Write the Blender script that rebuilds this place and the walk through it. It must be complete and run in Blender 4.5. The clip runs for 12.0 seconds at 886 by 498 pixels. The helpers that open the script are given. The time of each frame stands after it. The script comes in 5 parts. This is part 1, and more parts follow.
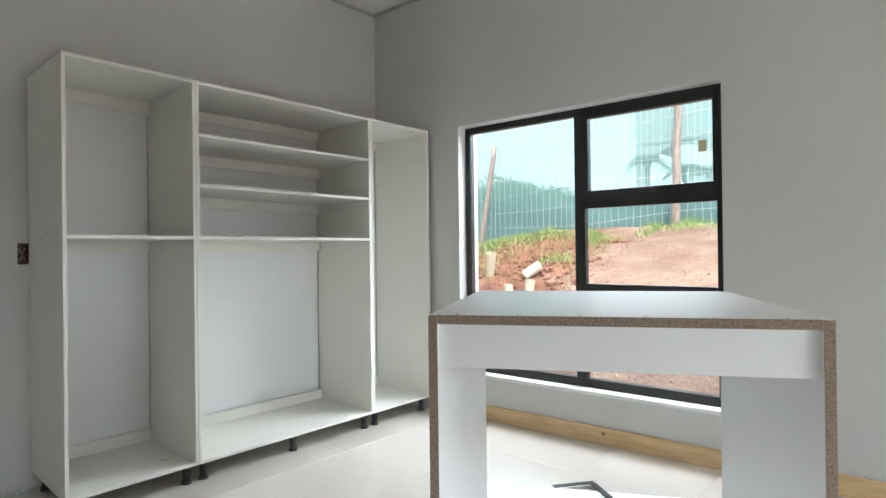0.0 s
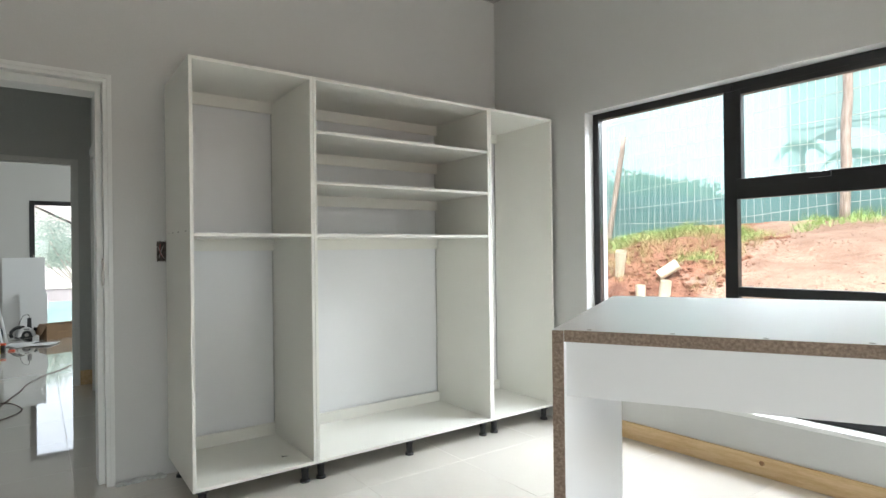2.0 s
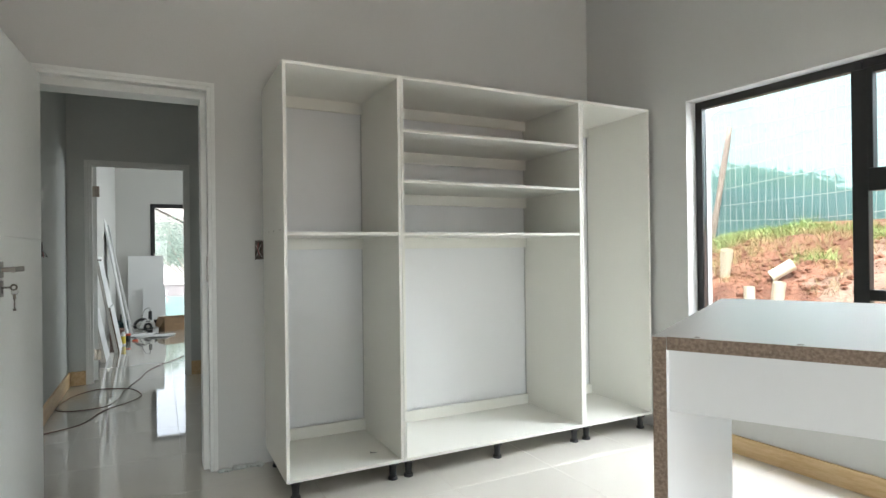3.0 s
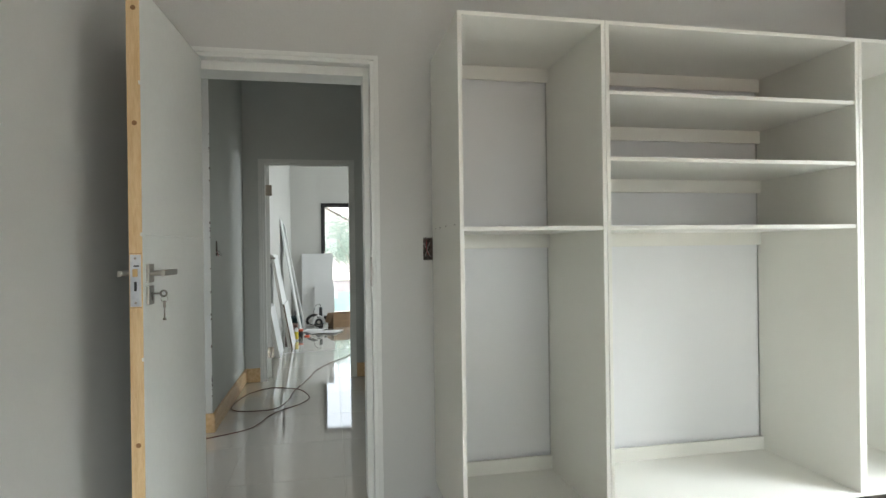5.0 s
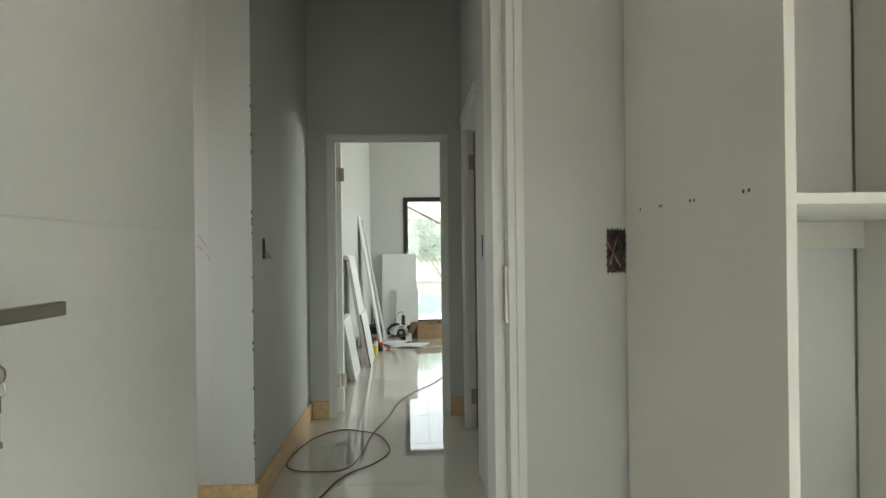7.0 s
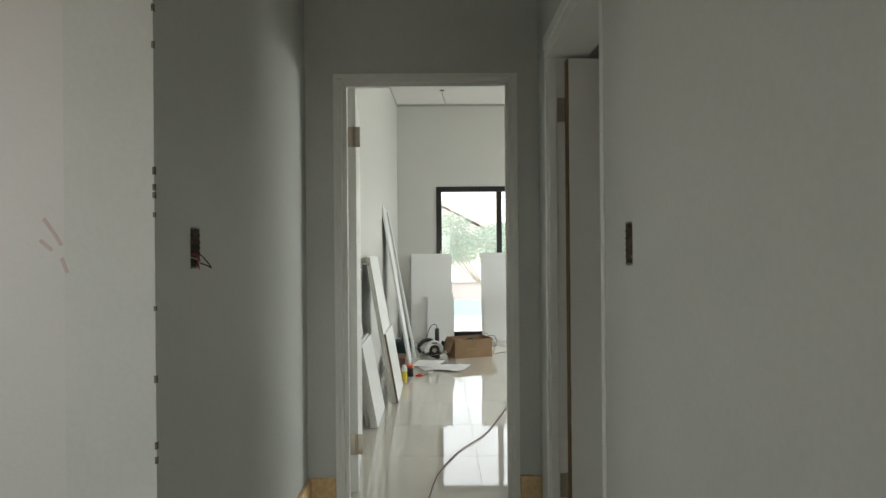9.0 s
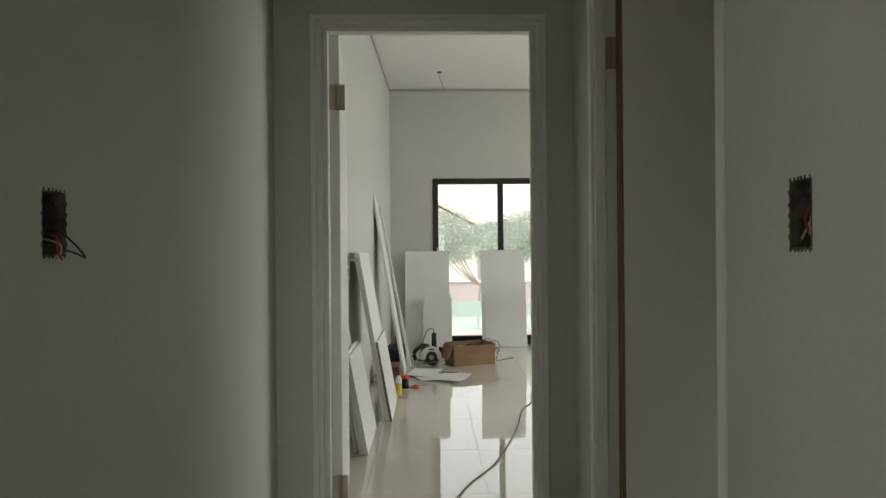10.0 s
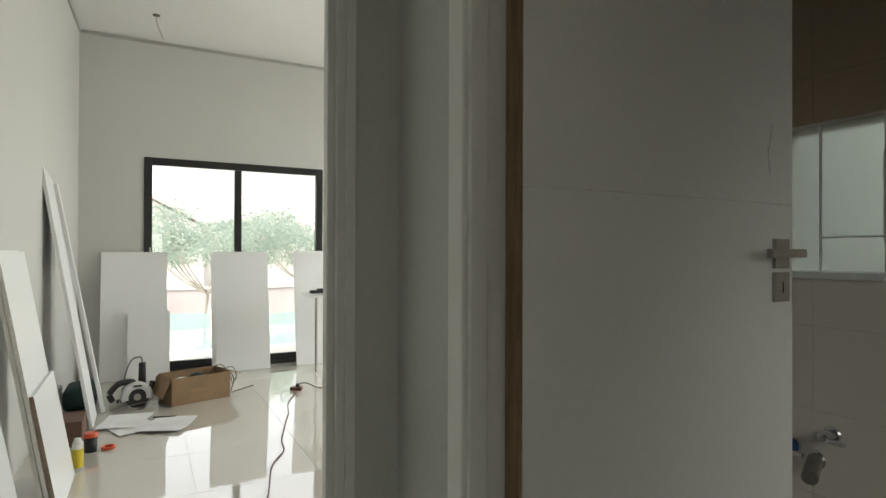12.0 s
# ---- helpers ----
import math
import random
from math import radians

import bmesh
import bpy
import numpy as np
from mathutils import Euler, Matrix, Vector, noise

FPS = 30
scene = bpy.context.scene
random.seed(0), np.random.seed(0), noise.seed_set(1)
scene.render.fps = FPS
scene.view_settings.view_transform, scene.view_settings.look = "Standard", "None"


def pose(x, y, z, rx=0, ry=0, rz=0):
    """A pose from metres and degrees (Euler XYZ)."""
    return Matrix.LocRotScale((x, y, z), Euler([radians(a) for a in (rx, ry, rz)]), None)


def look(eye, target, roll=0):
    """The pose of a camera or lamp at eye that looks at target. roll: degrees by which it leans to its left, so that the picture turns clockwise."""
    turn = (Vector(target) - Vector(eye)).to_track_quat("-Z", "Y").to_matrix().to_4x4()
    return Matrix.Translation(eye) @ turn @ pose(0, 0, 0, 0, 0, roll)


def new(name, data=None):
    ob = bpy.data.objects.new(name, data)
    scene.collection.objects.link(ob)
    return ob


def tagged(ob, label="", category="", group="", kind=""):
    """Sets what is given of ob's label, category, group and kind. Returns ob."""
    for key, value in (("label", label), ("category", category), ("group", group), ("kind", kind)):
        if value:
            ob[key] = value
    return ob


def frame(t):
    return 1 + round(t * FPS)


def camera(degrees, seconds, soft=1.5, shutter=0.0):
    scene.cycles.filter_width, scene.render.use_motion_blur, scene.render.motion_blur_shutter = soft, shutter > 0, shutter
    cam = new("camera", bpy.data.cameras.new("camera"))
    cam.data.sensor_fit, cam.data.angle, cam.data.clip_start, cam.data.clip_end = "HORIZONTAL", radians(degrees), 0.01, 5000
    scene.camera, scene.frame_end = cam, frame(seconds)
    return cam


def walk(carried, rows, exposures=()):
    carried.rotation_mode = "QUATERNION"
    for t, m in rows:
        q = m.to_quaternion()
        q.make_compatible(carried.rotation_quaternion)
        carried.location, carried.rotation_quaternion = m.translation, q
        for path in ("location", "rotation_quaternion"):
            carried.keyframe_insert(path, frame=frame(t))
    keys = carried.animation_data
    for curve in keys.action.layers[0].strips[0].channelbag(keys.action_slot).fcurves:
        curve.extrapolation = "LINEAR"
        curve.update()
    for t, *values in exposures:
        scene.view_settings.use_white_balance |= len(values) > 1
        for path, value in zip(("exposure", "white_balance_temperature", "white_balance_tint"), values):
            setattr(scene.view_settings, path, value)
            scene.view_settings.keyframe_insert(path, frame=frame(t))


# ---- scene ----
# ---------------------------------------------------------------- camera
cam = camera(76.3, 12.0)
PATH = [
    (0, (3.518, 0.534, 1.192), (2.184, 2.024, 1.199), -0.7),
    (0.5, (3.462, 0.546, 1.198), (2.101, 2.011, 1.202), -0.6),
    (1, (3.418, 0.581, 1.194), (2.016, 2.008, 1.199), -0.6),
    (1.5, (3.39, 0.666, 1.202), (1.879, 1.975, 1.204), -0.7),
    (2, (3.358, 0.702, 1.192), (1.736, 1.871, 1.196), -0.7),
    (2.5, (3.34, 0.727, 1.188), (1.627, 1.759, 1.192), -0.7),
    (3, (3.31, 0.745, 1.188), (1.523, 1.644, 1.193), -0.7),
    (3.5, (3.246, 0.748, 1.192), (1.386, 1.484, 1.196), -0.7),
    (5.5, (2.381, 0.805, 1.21), (0.402, 1.096, 1.211), -0.8),
    (6, (2.068, 0.779, 1.22), (0.078, 0.979, 1.221), -0.8),
    (6.5, (1.722, 0.759, 1.201), (-0.271, 0.918, 1.201), -0.8),
    (7, (1.357, 0.751, 1.211), (-0.64, 0.859, 1.214), -0.7),
    (9, (-0.068, 0.632, 1.22), (-2.067, 0.649, 1.219), -0.5),
    (9.5, (-0.366, 0.603, 1.192), (-2.366, 0.626, 1.193), -0.5),
    (10, (-0.661, 0.576, 1.184), (-2.66, 0.622, 1.183), -0.5),
    (10.5, (-0.935, 0.536, 1.17), (-2.926, 0.725, 1.174), -0.3),
    (11, (-1.175, 0.536, 1.176), (-3.13, 0.957, 1.18), -0.1),
    (11.5, (-1.412, 0.591, 1.175), (-3.308, 1.228, 1.178), -0.1),
    (12, (-1.628, 0.624, 1.161), (-3.396, 1.558, 1.173), 0.2),
]
walk(cam, [(t, look(eye, target, roll)) for t, eye, target, roll in PATH],
     exposures=[(0.0, 1.1, 6200, 10), (0.5, 1.25, 6250, 10), (2.5, 1.35, 6350, 9), (5.5, 1.5, 6500, 7), (7.0, 1.5, 6800, 4), (9.0, 1.42, 6950, 7),
                (9.5, 1.15, 7200, 10), (10.0, 0.95, 7350, 11), (10.5, 0.74, 7500, 10), (11.0, 0.65, 7500, 9), (11.5, 1.0, 7300, 10), (12.0, 1.35, 7150, 9)])

# ---------------------------------------------------------------- world and light
world = bpy.data.worlds.new("overcast_sky")
scene.world = world
world.use_nodes = True
wn, wl = world.node_tree.nodes, world.node_tree.links
sky = wn.new("ShaderNodeTexSky")
sky.sky_type = "NISHITA"
sky.sun_disc = False
sky.sun_elevation, sky.sun_rotation = radians(56), radians(139)
sky.air_density, sky.dust_density, sky.ozone_density = 1.2, 4.0, 1.0
soft = wn.new("ShaderNodeMixRGB")
soft.inputs["Fac"].default_value = 0.55
soft.inputs["Color2"].default_value = (7.0, 7.1, 7.2, 1)
wl.new(sky.outputs["Color"], soft.inputs["Color1"])
wl.new(soft.outputs["Color"], wn["Background"].inputs["Color"])
wn["Background"].inputs["Strength"].default_value = 0.15

sun_data = bpy.data.lights.new("sun", "SUN")
sun_data.energy, sun_data.angle, sun_data.color = 3.3, radians(14), (1.0, 0.96, 0.9)
sun_lamp = new("sun", sun_data)
sun_lamp.matrix_world = look((4, 2, 20), (4 - 7.0, 2 + 8.0, 20 - 16.0))


def area_lamp(name, eye, target, width, height, watts, colour=(1.0, 0.99, 0.97), spread=180):
    data = bpy.data.lights.new(name, "AREA")
    data.shape, data.size, data.size_y = "RECTANGLE", width, height
    data.energy, data.color = watts, colour
    data.spread = radians(spread)
    lamp = new(name, data)
    lamp.matrix_world = look(eye, target)
    return lamp


# added daylight lamps at unseen openings, behind the walker and beside the far room
SKYLIGHT = (0.92, 0.98, 1.03)
area_lamp("daylight_fill_back", (7.3, 1.9, 1.05), (5.3, 1.6, -1.0), 3.3, 1.9, 55, SKYLIGHT, 100)
# extra lamp hung outside above the window to boost its skylight
area_lamp("daylight_boost_window", (1.75, 4.75, 2.75), (1.3, 2.5, 0.2), 1.8, 0.9, 76, SKYLIGHT)
# no source known here: added lamp that brightens the wall at the corridor mouth
area_lamp("fill_passage_side", (-0.25, -1.15, 1.35), (-1.33, -0.5, 1.1), 0.9, 1.2, 1.5, (0.84, 0.97, 1.12))
area_lamp("daylight_far_room", (-5.6, 5.24, 1.3), (-5.6, 2.6, -0.6), 2.1, 1.5, 52, SKYLIGHT)
# lamp added at the unseen passage end to lift the corridor walls
area_lamp("fill_passage", (-0.77, -3.12, 1.3), (-0.77, -1.0, 0.6), 0.8, 1.5, 2.2, SKYLIGHT)
# added lamp with no known window, aimed past the door leaf at the tiles
area_lamp("fill_bathroom", (-0.36, 1.75, 1.5), (-1.6, 2.75, 0.6), 0.7, 0.7, 1.8, SKYLIGHT, 90)


# ---------------------------------------------------------------- materials
def material(name, base, rough=0.5, metal=0.0, dark=None, scale=6.0, amount=0.5, bump=0.0, bump_scale=60.0,
             coat=0.0, grain=None, island=0.0, spec=0.5):
    """A surface of two mixed tones, broken up at a large and a small scale, with fine relief."""
    m = bpy.data.materials.new(name)
    m.use_nodes = True
    n, l = m.node_tree.nodes, m.node_tree.links
    b = n["Principled BSDF"]
    b.inputs["Metallic"].default_value = metal
    b.inputs["Coat Weight"].default_value = coat
    b.inputs["Coat Roughness"].default_value = 0.03
    b.inputs["Specular IOR Level"].default_value = spec
    dark = dark or tuple(c * 0.86 for c in base)
    co = n.new("ShaderNodeTexCoord")
    mp = n.new("ShaderNodeMapping")
    l.new(co.outputs["Object"], mp.inputs["Vector"])
    if grain:
        mp.inputs["Scale"].default_value = grain
    big = n.new("ShaderNodeTexNoise")
    big.inputs["Scale"].default_value, big.inputs["Detail"].default_value = scale, 4.0
    fine = n.new("ShaderNodeTexNoise")
    fine.inputs["Scale"].default_value, fine.inputs["Detail"].default_value = bump_scale, 3.0
    l.new(mp.outputs["Vector"], big.inputs["Vector"])
    l.new(mp.outputs["Vector"], fine.inputs["Vector"])
    both = n.new("ShaderNodeMath")
    both.operation = "MULTIPLY_ADD"
    both.inputs[1].default_value = 0.35
    l.new(fine.outputs["Fac"], both.inputs[0])
    half = n.new("ShaderNodeMath")
    half.operation = "MULTIPLY"
    half.inputs[1].default_value = 0.65
    l.new(big.outputs["Fac"], half.inputs[0])
    l.new(half.outputs[0], both.inputs[2])
    ramp = n.new("ShaderNodeValToRGB")
    ramp.color_ramp.elements[0].position = 0.5 - 0.25 / max(amount, 0.05) * 0.5
    ramp.color_ramp.elements[1].position = 0.5 + 0.25 / max(amount, 0.05) * 0.5
    ramp.color_ramp.elements[0].position = max(0.0, ramp.color_ramp.elements[0].position)
    ramp.color_ramp.elements[1].position = min(1.0, ramp.color_ramp.elements[1].position)
    ramp.color_ramp.elements[0].color = (*dark, 1)
    ramp.color_ramp.elements[1].color = (*base, 1)
    l.new(both.outputs[0], ramp.inputs["Fac"])
    out = ramp.outputs["Color"]
    if island:
        info = n.new("ShaderNodeObjectInfo")
        hsv = n.new("ShaderNodeHueSaturation")
        rng = n.new("ShaderNodeMapRange")
        rng.inputs["To Min"].default_value, rng.inputs["To Max"].default_value = 1 - island, 1 + island
        l.new(info.outputs["Random"], rng.inputs["Value"])
        l.new(rng.outputs["Result"], hsv.inputs["Value"])
        l.new(out, hsv.inputs["Color"])
        out = hsv.outputs["Color"]
    l.new(out, b.inputs["Base Color"])
    rr = n.new("ShaderNodeMapRange")
    rr.inputs["To Min"].default_value, rr.inputs["To Max"].default_value = rough * 0.85, min(1.0, rough * 1.15)
    l.new(big.outputs["Fac"], rr.inputs["Value"])
    l.new(rr.outputs["Result"], b.inputs["Roughness"])
    if bump:
        bp = n.new("ShaderNodeBump")
        bp.inputs["Strength"].default_value, bp.inputs["Distance"].default_value = bump, 0.002
        l.new(fine.outputs["Fac"], bp.inputs["Height"])
        l.new(bp.outputs["Normal"], b.inputs["Normal"])
    return m


def glass(name, tint=(1, 1, 1), rough=0.0):
    m = bpy.data.materials.new(name)
    m.use_nodes = True
    b = m.node_tree.nodes["Principled BSDF"]
    b.inputs["Base Color"].default_value = (*tint, 1)
    b.inputs["Transmission Weight"].default_value = 1.0
    b.inputs["Roughness"].default_value = rough
    b.inputs["IOR"].default_value = 1.45
    return m


def netting(name, colour, cover):
    """Open-weave shade cloth: light passes between the threads."""
    m = bpy.data.materials.new(name)
    m.use_nodes = True
    n, l = m.node_tree.nodes, m.node_tree.links
    b = n["Principled BSDF"]
    b.inputs["Roughness"].default_value = 0.8
    co = n.new("ShaderNodeTexCoord")
    nz = n.new("ShaderNodeTexNoise")
    nz.inputs["Scale"].default_value = 0.9
    l.new(co.outputs["Object"], nz.inputs["Vector"])
    ramp = n.new("ShaderNodeValToRGB")
    ramp.color_ramp.elements[0].color = (*(c * 0.8 for c in colour), 1)
    ramp.color_ramp.elements[1].color = (*colour, 1)
    l.new(nz.outputs["Fac"], ramp.inputs["Fac"])
    l.new(ramp.outputs["Color"], b.inputs["Base Color"])
    tr = n.new("ShaderNodeBsdfTransparent")
    tr.inputs["Color"].default_value = (*(0.66 + 0.5 * min(c, 0.55) for c in colour), 1)
    mix = n.new("ShaderNodeMixShader")
    mix.inputs["Fac"].default_value = cover
    tl = n.new("ShaderNodeBsdfTranslucent")
    l.new(ramp.outputs["Color"], tl.inputs["Color"])
    half = n.new("ShaderNodeMixShader")
    half.inputs["Fac"].default_value = 0.5
    l.new(b.outputs[0], half.inputs[1])
    l.new(tl.outputs[0], half.inputs[2])
    l.new(tr.outputs[0], mix.inputs[1])
    l.new(half.outputs[0], mix.inputs[2])
    l.new(mix.outputs[0], n["Material Output"].inputs["Surface"])
    return m


PAINT = material("wall_paint", (0.575, 0.572, 0.545), 0.55, dark=(0.535, 0.532, 0.505), scale=1.3, amount=0.5, bump=0.25, bump_scale=90)
PRIMER = material("plaster_primer", (0.555, 0.57, 0.535), 0.6, dark=(0.485, 0.502, 0.472), scale=2.0, amount=0.7, bump=0.3, bump_scale=70)
CEIL = material("ceiling_paint", (0.8, 0.79, 0.77), 0.6, scale=1.0, amount=0.3, bump=0.15)
TILE = material("polished_tile", (0.68, 0.645, 0.58), 0.035, dark=(0.64, 0.605, 0.54), scale=2.2, amount=0.6, coat=1.0, island=0.015, spec=0.7)
GROUT = material("grout", (0.66, 0.62, 0.555), 0.8, scale=9, bump=0.3)
MELA = material("white_melamine", (0.79, 0.795, 0.79), 0.32, dark=(0.765, 0.77, 0.765), scale=0.8, amount=0.3, bump=0.05, bump_scale=300)
CARC = material("carcass_melamine", (0.81, 0.80, 0.735), 0.35, dark=(0.78, 0.77, 0.705), scale=0.9, amount=0.3, bump=0.05, bump_scale=300)
DOORP = material("door_paint", (0.755, 0.76, 0.725), 0.42, dark=(0.695, 0.70, 0.665), scale=1.6, amount=0.6, bump=0.15, bump_scale=45)
TRIM = material("trim_paint", (0.76, 0.765, 0.73), 0.4, dark=(0.685, 0.69, 0.655), scale=2.5, amount=0.6, bump=0.12, bump_scale=50)
CHIP = material("raw_chipboard", (0.31, 0.235, 0.175), 0.85, dark=(0.17, 0.12, 0.088), scale=190, amount=1.1, bump=0.6, bump_scale=230)
PINE = material("pine", (0.68, 0.49, 0.27), 0.5, dark=(0.55, 0.36, 0.17), scale=5, amount=1.1, bump=0.2, bump_scale=40, grain=(1.0, 9.0, 9.0))
PINEV = material("pine_upright", (0.70, 0.51, 0.28), 0.5, dark=(0.58, 0.38, 0.19), scale=5, amount=1.1, bump=0.2, bump_scale=40, grain=(9.0, 9.0, 0.9))
KNOT = material("pine_knot", (0.33, 0.17, 0.07), 0.6, dark=(0.2, 0.09, 0.03), scale=60)
BLACK = material("black_aluminium", (0.016, 0.016, 0.017), 0.35, dark=(0.011, 0.011, 0.012), scale=8, bump=0.08, bump_scale=400)
RUBBER = material("black_plastic", (0.02, 0.02, 0.021), 0.5, scale=20, bump=0.1)
STEEL = material("brushed_steel", (0.40, 0.375, 0.335), 0.36, metal=1.0, dark=(0.33, 0.31, 0.28), scale=20, bump=0.1, bump_scale=200, grain=(1, 1, 8))
ZINC = material("zinc_plate", (0.62, 0.64, 0.67), 0.38, metal=0.85, dark=(0.5, 0.53, 0.57), scale=25, amount=1.2)
CHROME = material("chrome", (0.72, 0.72, 0.73), 0.08, metal=1.0, scale=10)
BRASS = material("worn_hinge", (0.42, 0.37, 0.30), 0.45, metal=0.8, scale=30)
HOLE = material("raw_wall_cavity", (0.16, 0.13, 0.11), 0.9, dark=(0.07, 0.055, 0.045), scale=30, amount=1.5, bump=0.8, bump_scale=60)
WIRE_R = material("red_wire", (0.45, 0.05, 0.05), 0.4)
WIRE_K = material("dark_wire", (0.02, 0.02, 0.02), 0.4)
WIRE_W = material("grey_wire", (0.55, 0.5, 0.47), 0.5)
CORD = material("brown_cord", (0.14, 0.055, 0.04), 0.5, dark=(0.09, 0.036, 0.027), scale=15)
CARD = material("cardboard", (0.28, 0.178, 0.098), 0.8, dark=(0.21, 0.13, 0.07), scale=6, amount=0.9, bump=0.3, bump_scale=80)
PAPER = material("paper", (0.82, 0.82, 0.82), 0.7, scale=4, amount=0.3)
ORANGE = material("orange_plastic", (0.75, 0.10, 0.03), 0.35)
YELLOW = material("yellow_label", (0.72, 0.55, 0.05), 0.4)
WHITEP = material("white_plastic", (0.78, 0.78, 0.76), 0.35)
TEALP = material("teal_canvas", (0.014, 0.045, 0.047), 0.8, scale=12, bump=0.4)
BATHT = material("glazed_wall_tile", (0.68, 0.64, 0.57), 0.06, dark=(0.63, 0.59, 0.52), scale=1.5, amount=0.5, coat=0.5)
BROWNT = material("brown_wall_tile", (0.46, 0.36, 0.26), 0.12, dark=(0.40, 0.30, 0.21), scale=1.5, amount=0.6, coat=0.4)
GLASS = glass("window_glass")
OBSC = glass("obscure_glass", (0.36, 0.41, 0.40), 0.22)
SOIL = material("red_soil", (0.29, 0.2, 0.148), 0.95, dark=(0.185, 0.11, 0.077), scale=2.6, amount=1.3, bump=1.0, bump_scale=22)
SOILD = material("damp_red_soil", (0.27, 0.13, 0.08), 0.95, dark=(0.14, 0.055, 0.03), scale=5, amount=1.4, bump=1.0, bump_scale=25)
for earth in (SOIL, SOILD):
    earth.node_tree.nodes["Bump"].inputs["Distance"].default_value = 0.035
GRASS = material("grass", (0.31, 0.43, 0.16), 0.7, dark=(0.20, 0.33, 0.08), scale=4, amount=1.2)
STRAW = material("dry_grass", (0.42, 0.36, 0.17), 0.8, dark=(0.28, 0.22, 0.1), scale=4)
POST = material("weathered_post", (0.40, 0.345, 0.305), 0.85, dark=(0.22, 0.175, 0.145), scale=6, amount=1.2, bump=0.6, bump_scale=30, grain=(6, 6, 0.8))
PVC = material("pvc_pipe", (0.72, 0.66, 0.5), 0.4, scale=5)
NET = netting("green_shade_cloth", (0.31, 0.60, 0.575), 0.54)
NETD = netting("dark_shade_cloth", (0.17, 0.225, 0.245), 0.93)
NETG = netting("pool_net", (0.36, 0.62, 0.60), 0.6)
GALV = material("galvanised_wire", (0.62, 0.66, 0.64), 0.4, metal=0.4)
LEAF = material("foliage", (0.12, 0.195, 0.095), 0.65, dark=(0.065, 0.115, 0.055), scale=1.4, amount=1.3)
# paled leaf colour: the bright haze outdoors is put into the tone
HAZELEAF = material("hazed_foliage", (0.31, 0.37, 0.34), 0.6, dark=(0.17, 0.23, 0.21), scale=1.4, amount=1.3)
for leafy, glow, share in ((LEAF, (0.20, 0.33, 0.16, 1), 0.35), (HAZELEAF, (0.44, 0.54, 0.47, 1), 0.5)):
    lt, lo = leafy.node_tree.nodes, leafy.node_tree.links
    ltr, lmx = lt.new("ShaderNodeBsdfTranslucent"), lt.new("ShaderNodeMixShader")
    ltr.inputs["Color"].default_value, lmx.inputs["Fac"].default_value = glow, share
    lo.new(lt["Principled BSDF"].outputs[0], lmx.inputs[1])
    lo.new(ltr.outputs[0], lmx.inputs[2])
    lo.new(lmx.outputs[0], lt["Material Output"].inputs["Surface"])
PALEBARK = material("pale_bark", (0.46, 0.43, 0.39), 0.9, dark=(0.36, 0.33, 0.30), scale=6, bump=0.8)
BARK = material("bark", (0.2, 0.175, 0.15), 0.9, scale=6, bump=0.8)
PLASTER = material("house_plaster", (0.74, 0.735, 0.71), 0.85, scale=0.8, bump=0.2)
ROOFT = material("roof_tile", (0.56, 0.53, 0.51), 0.85, dark=(0.47, 0.44, 0.42), scale=1.0, amount=1.0, bump=0.4, bump_scale=9)
PAVE = material("concrete_paving", (0.66, 0.64, 0.60), 0.85, dark=(0.57, 0.55, 0.51), scale=0.8, amount=0.8, bump=0.3)
DARKW = material("dark_opening", (0.05, 0.055, 0.06), 0.3)


# ---------------------------------------------------------------- mesh helpers
def mesh_of(name, bm, mat):
    me = bpy.data.meshes.new(name)
    bmesh.ops.recalc_face_normals(bm, faces=bm.faces)
    bm.to_mesh(me)
    bm.free()
    me.materials.append(mat)
    return me


def smooth(ob):
    for p in ob.data.polygons:
        p.use_smooth = True
    return ob


def part(name, bm, mat, parent=None, label=""):
    ob = new(name, mesh_of(name, bm, mat))
    if parent:
        ob.parent = parent
    return tagged(ob, label)


def thing(name, label, category, group="", at=None):
    ob = new(name)
    ob.empty_display_size = 0.1
    if at is not None:
        ob.matrix_basis = at
    return tagged(ob, label, category, group)


def solid(name, bm, mat, label, category, group="", kind="", at=None):
    ob = new(name, mesh_of(name, bm, mat))
    if at is not None:
        ob.matrix_basis = at
    return tagged(ob, label, category, group, kind)


def box(bm, x0, y0, z0, x1, y1, z1, bevel=0.0, m=None):
    r = bmesh.ops.create_cube(bm, size=1.0)
    vs = r["verts"]
    t = Matrix.LocRotScale(((x0 + x1) / 2, (y0 + y1) / 2, (z0 + z1) / 2), None, (abs(x1 - x0), abs(y1 - y0), abs(z1 - z0)))
    bmesh.ops.transform(bm, matrix=t, verts=vs)
    if bevel:
        es = {e for v in vs for e in v.link_edges}
        r = bmesh.ops.bevel(bm, geom=list(es), offset=bevel, segments=2, affect="EDGES", profile=0.5)
        vs = {v for f in r["faces"] for v in f.verts} | {v for v in vs if v.is_valid}
        vs = list(vs)
    if m is not None:
        bmesh.ops.transform(bm, matrix=m, verts=vs)
    return bm


def B(*a, bevel=0.0, m=None):
    return box(bmesh.new(), *a, bevel=bevel, m=m)


def rod(bm, p, q, r0, r1=None, seg=12, caps=True):
    p, q = Vector(p), Vector(q)
    d = q - p
    m = Matrix.Translation((p + q) / 2) @ d.to_track_quat("Z", "Y").to_matrix().to_4x4()
    bmesh.ops.create_cone(bm, cap_ends=caps, segments=seg, radius1=r0, radius2=r0 if r1 is None else r1, depth=d.length, matrix=m)
    return bm


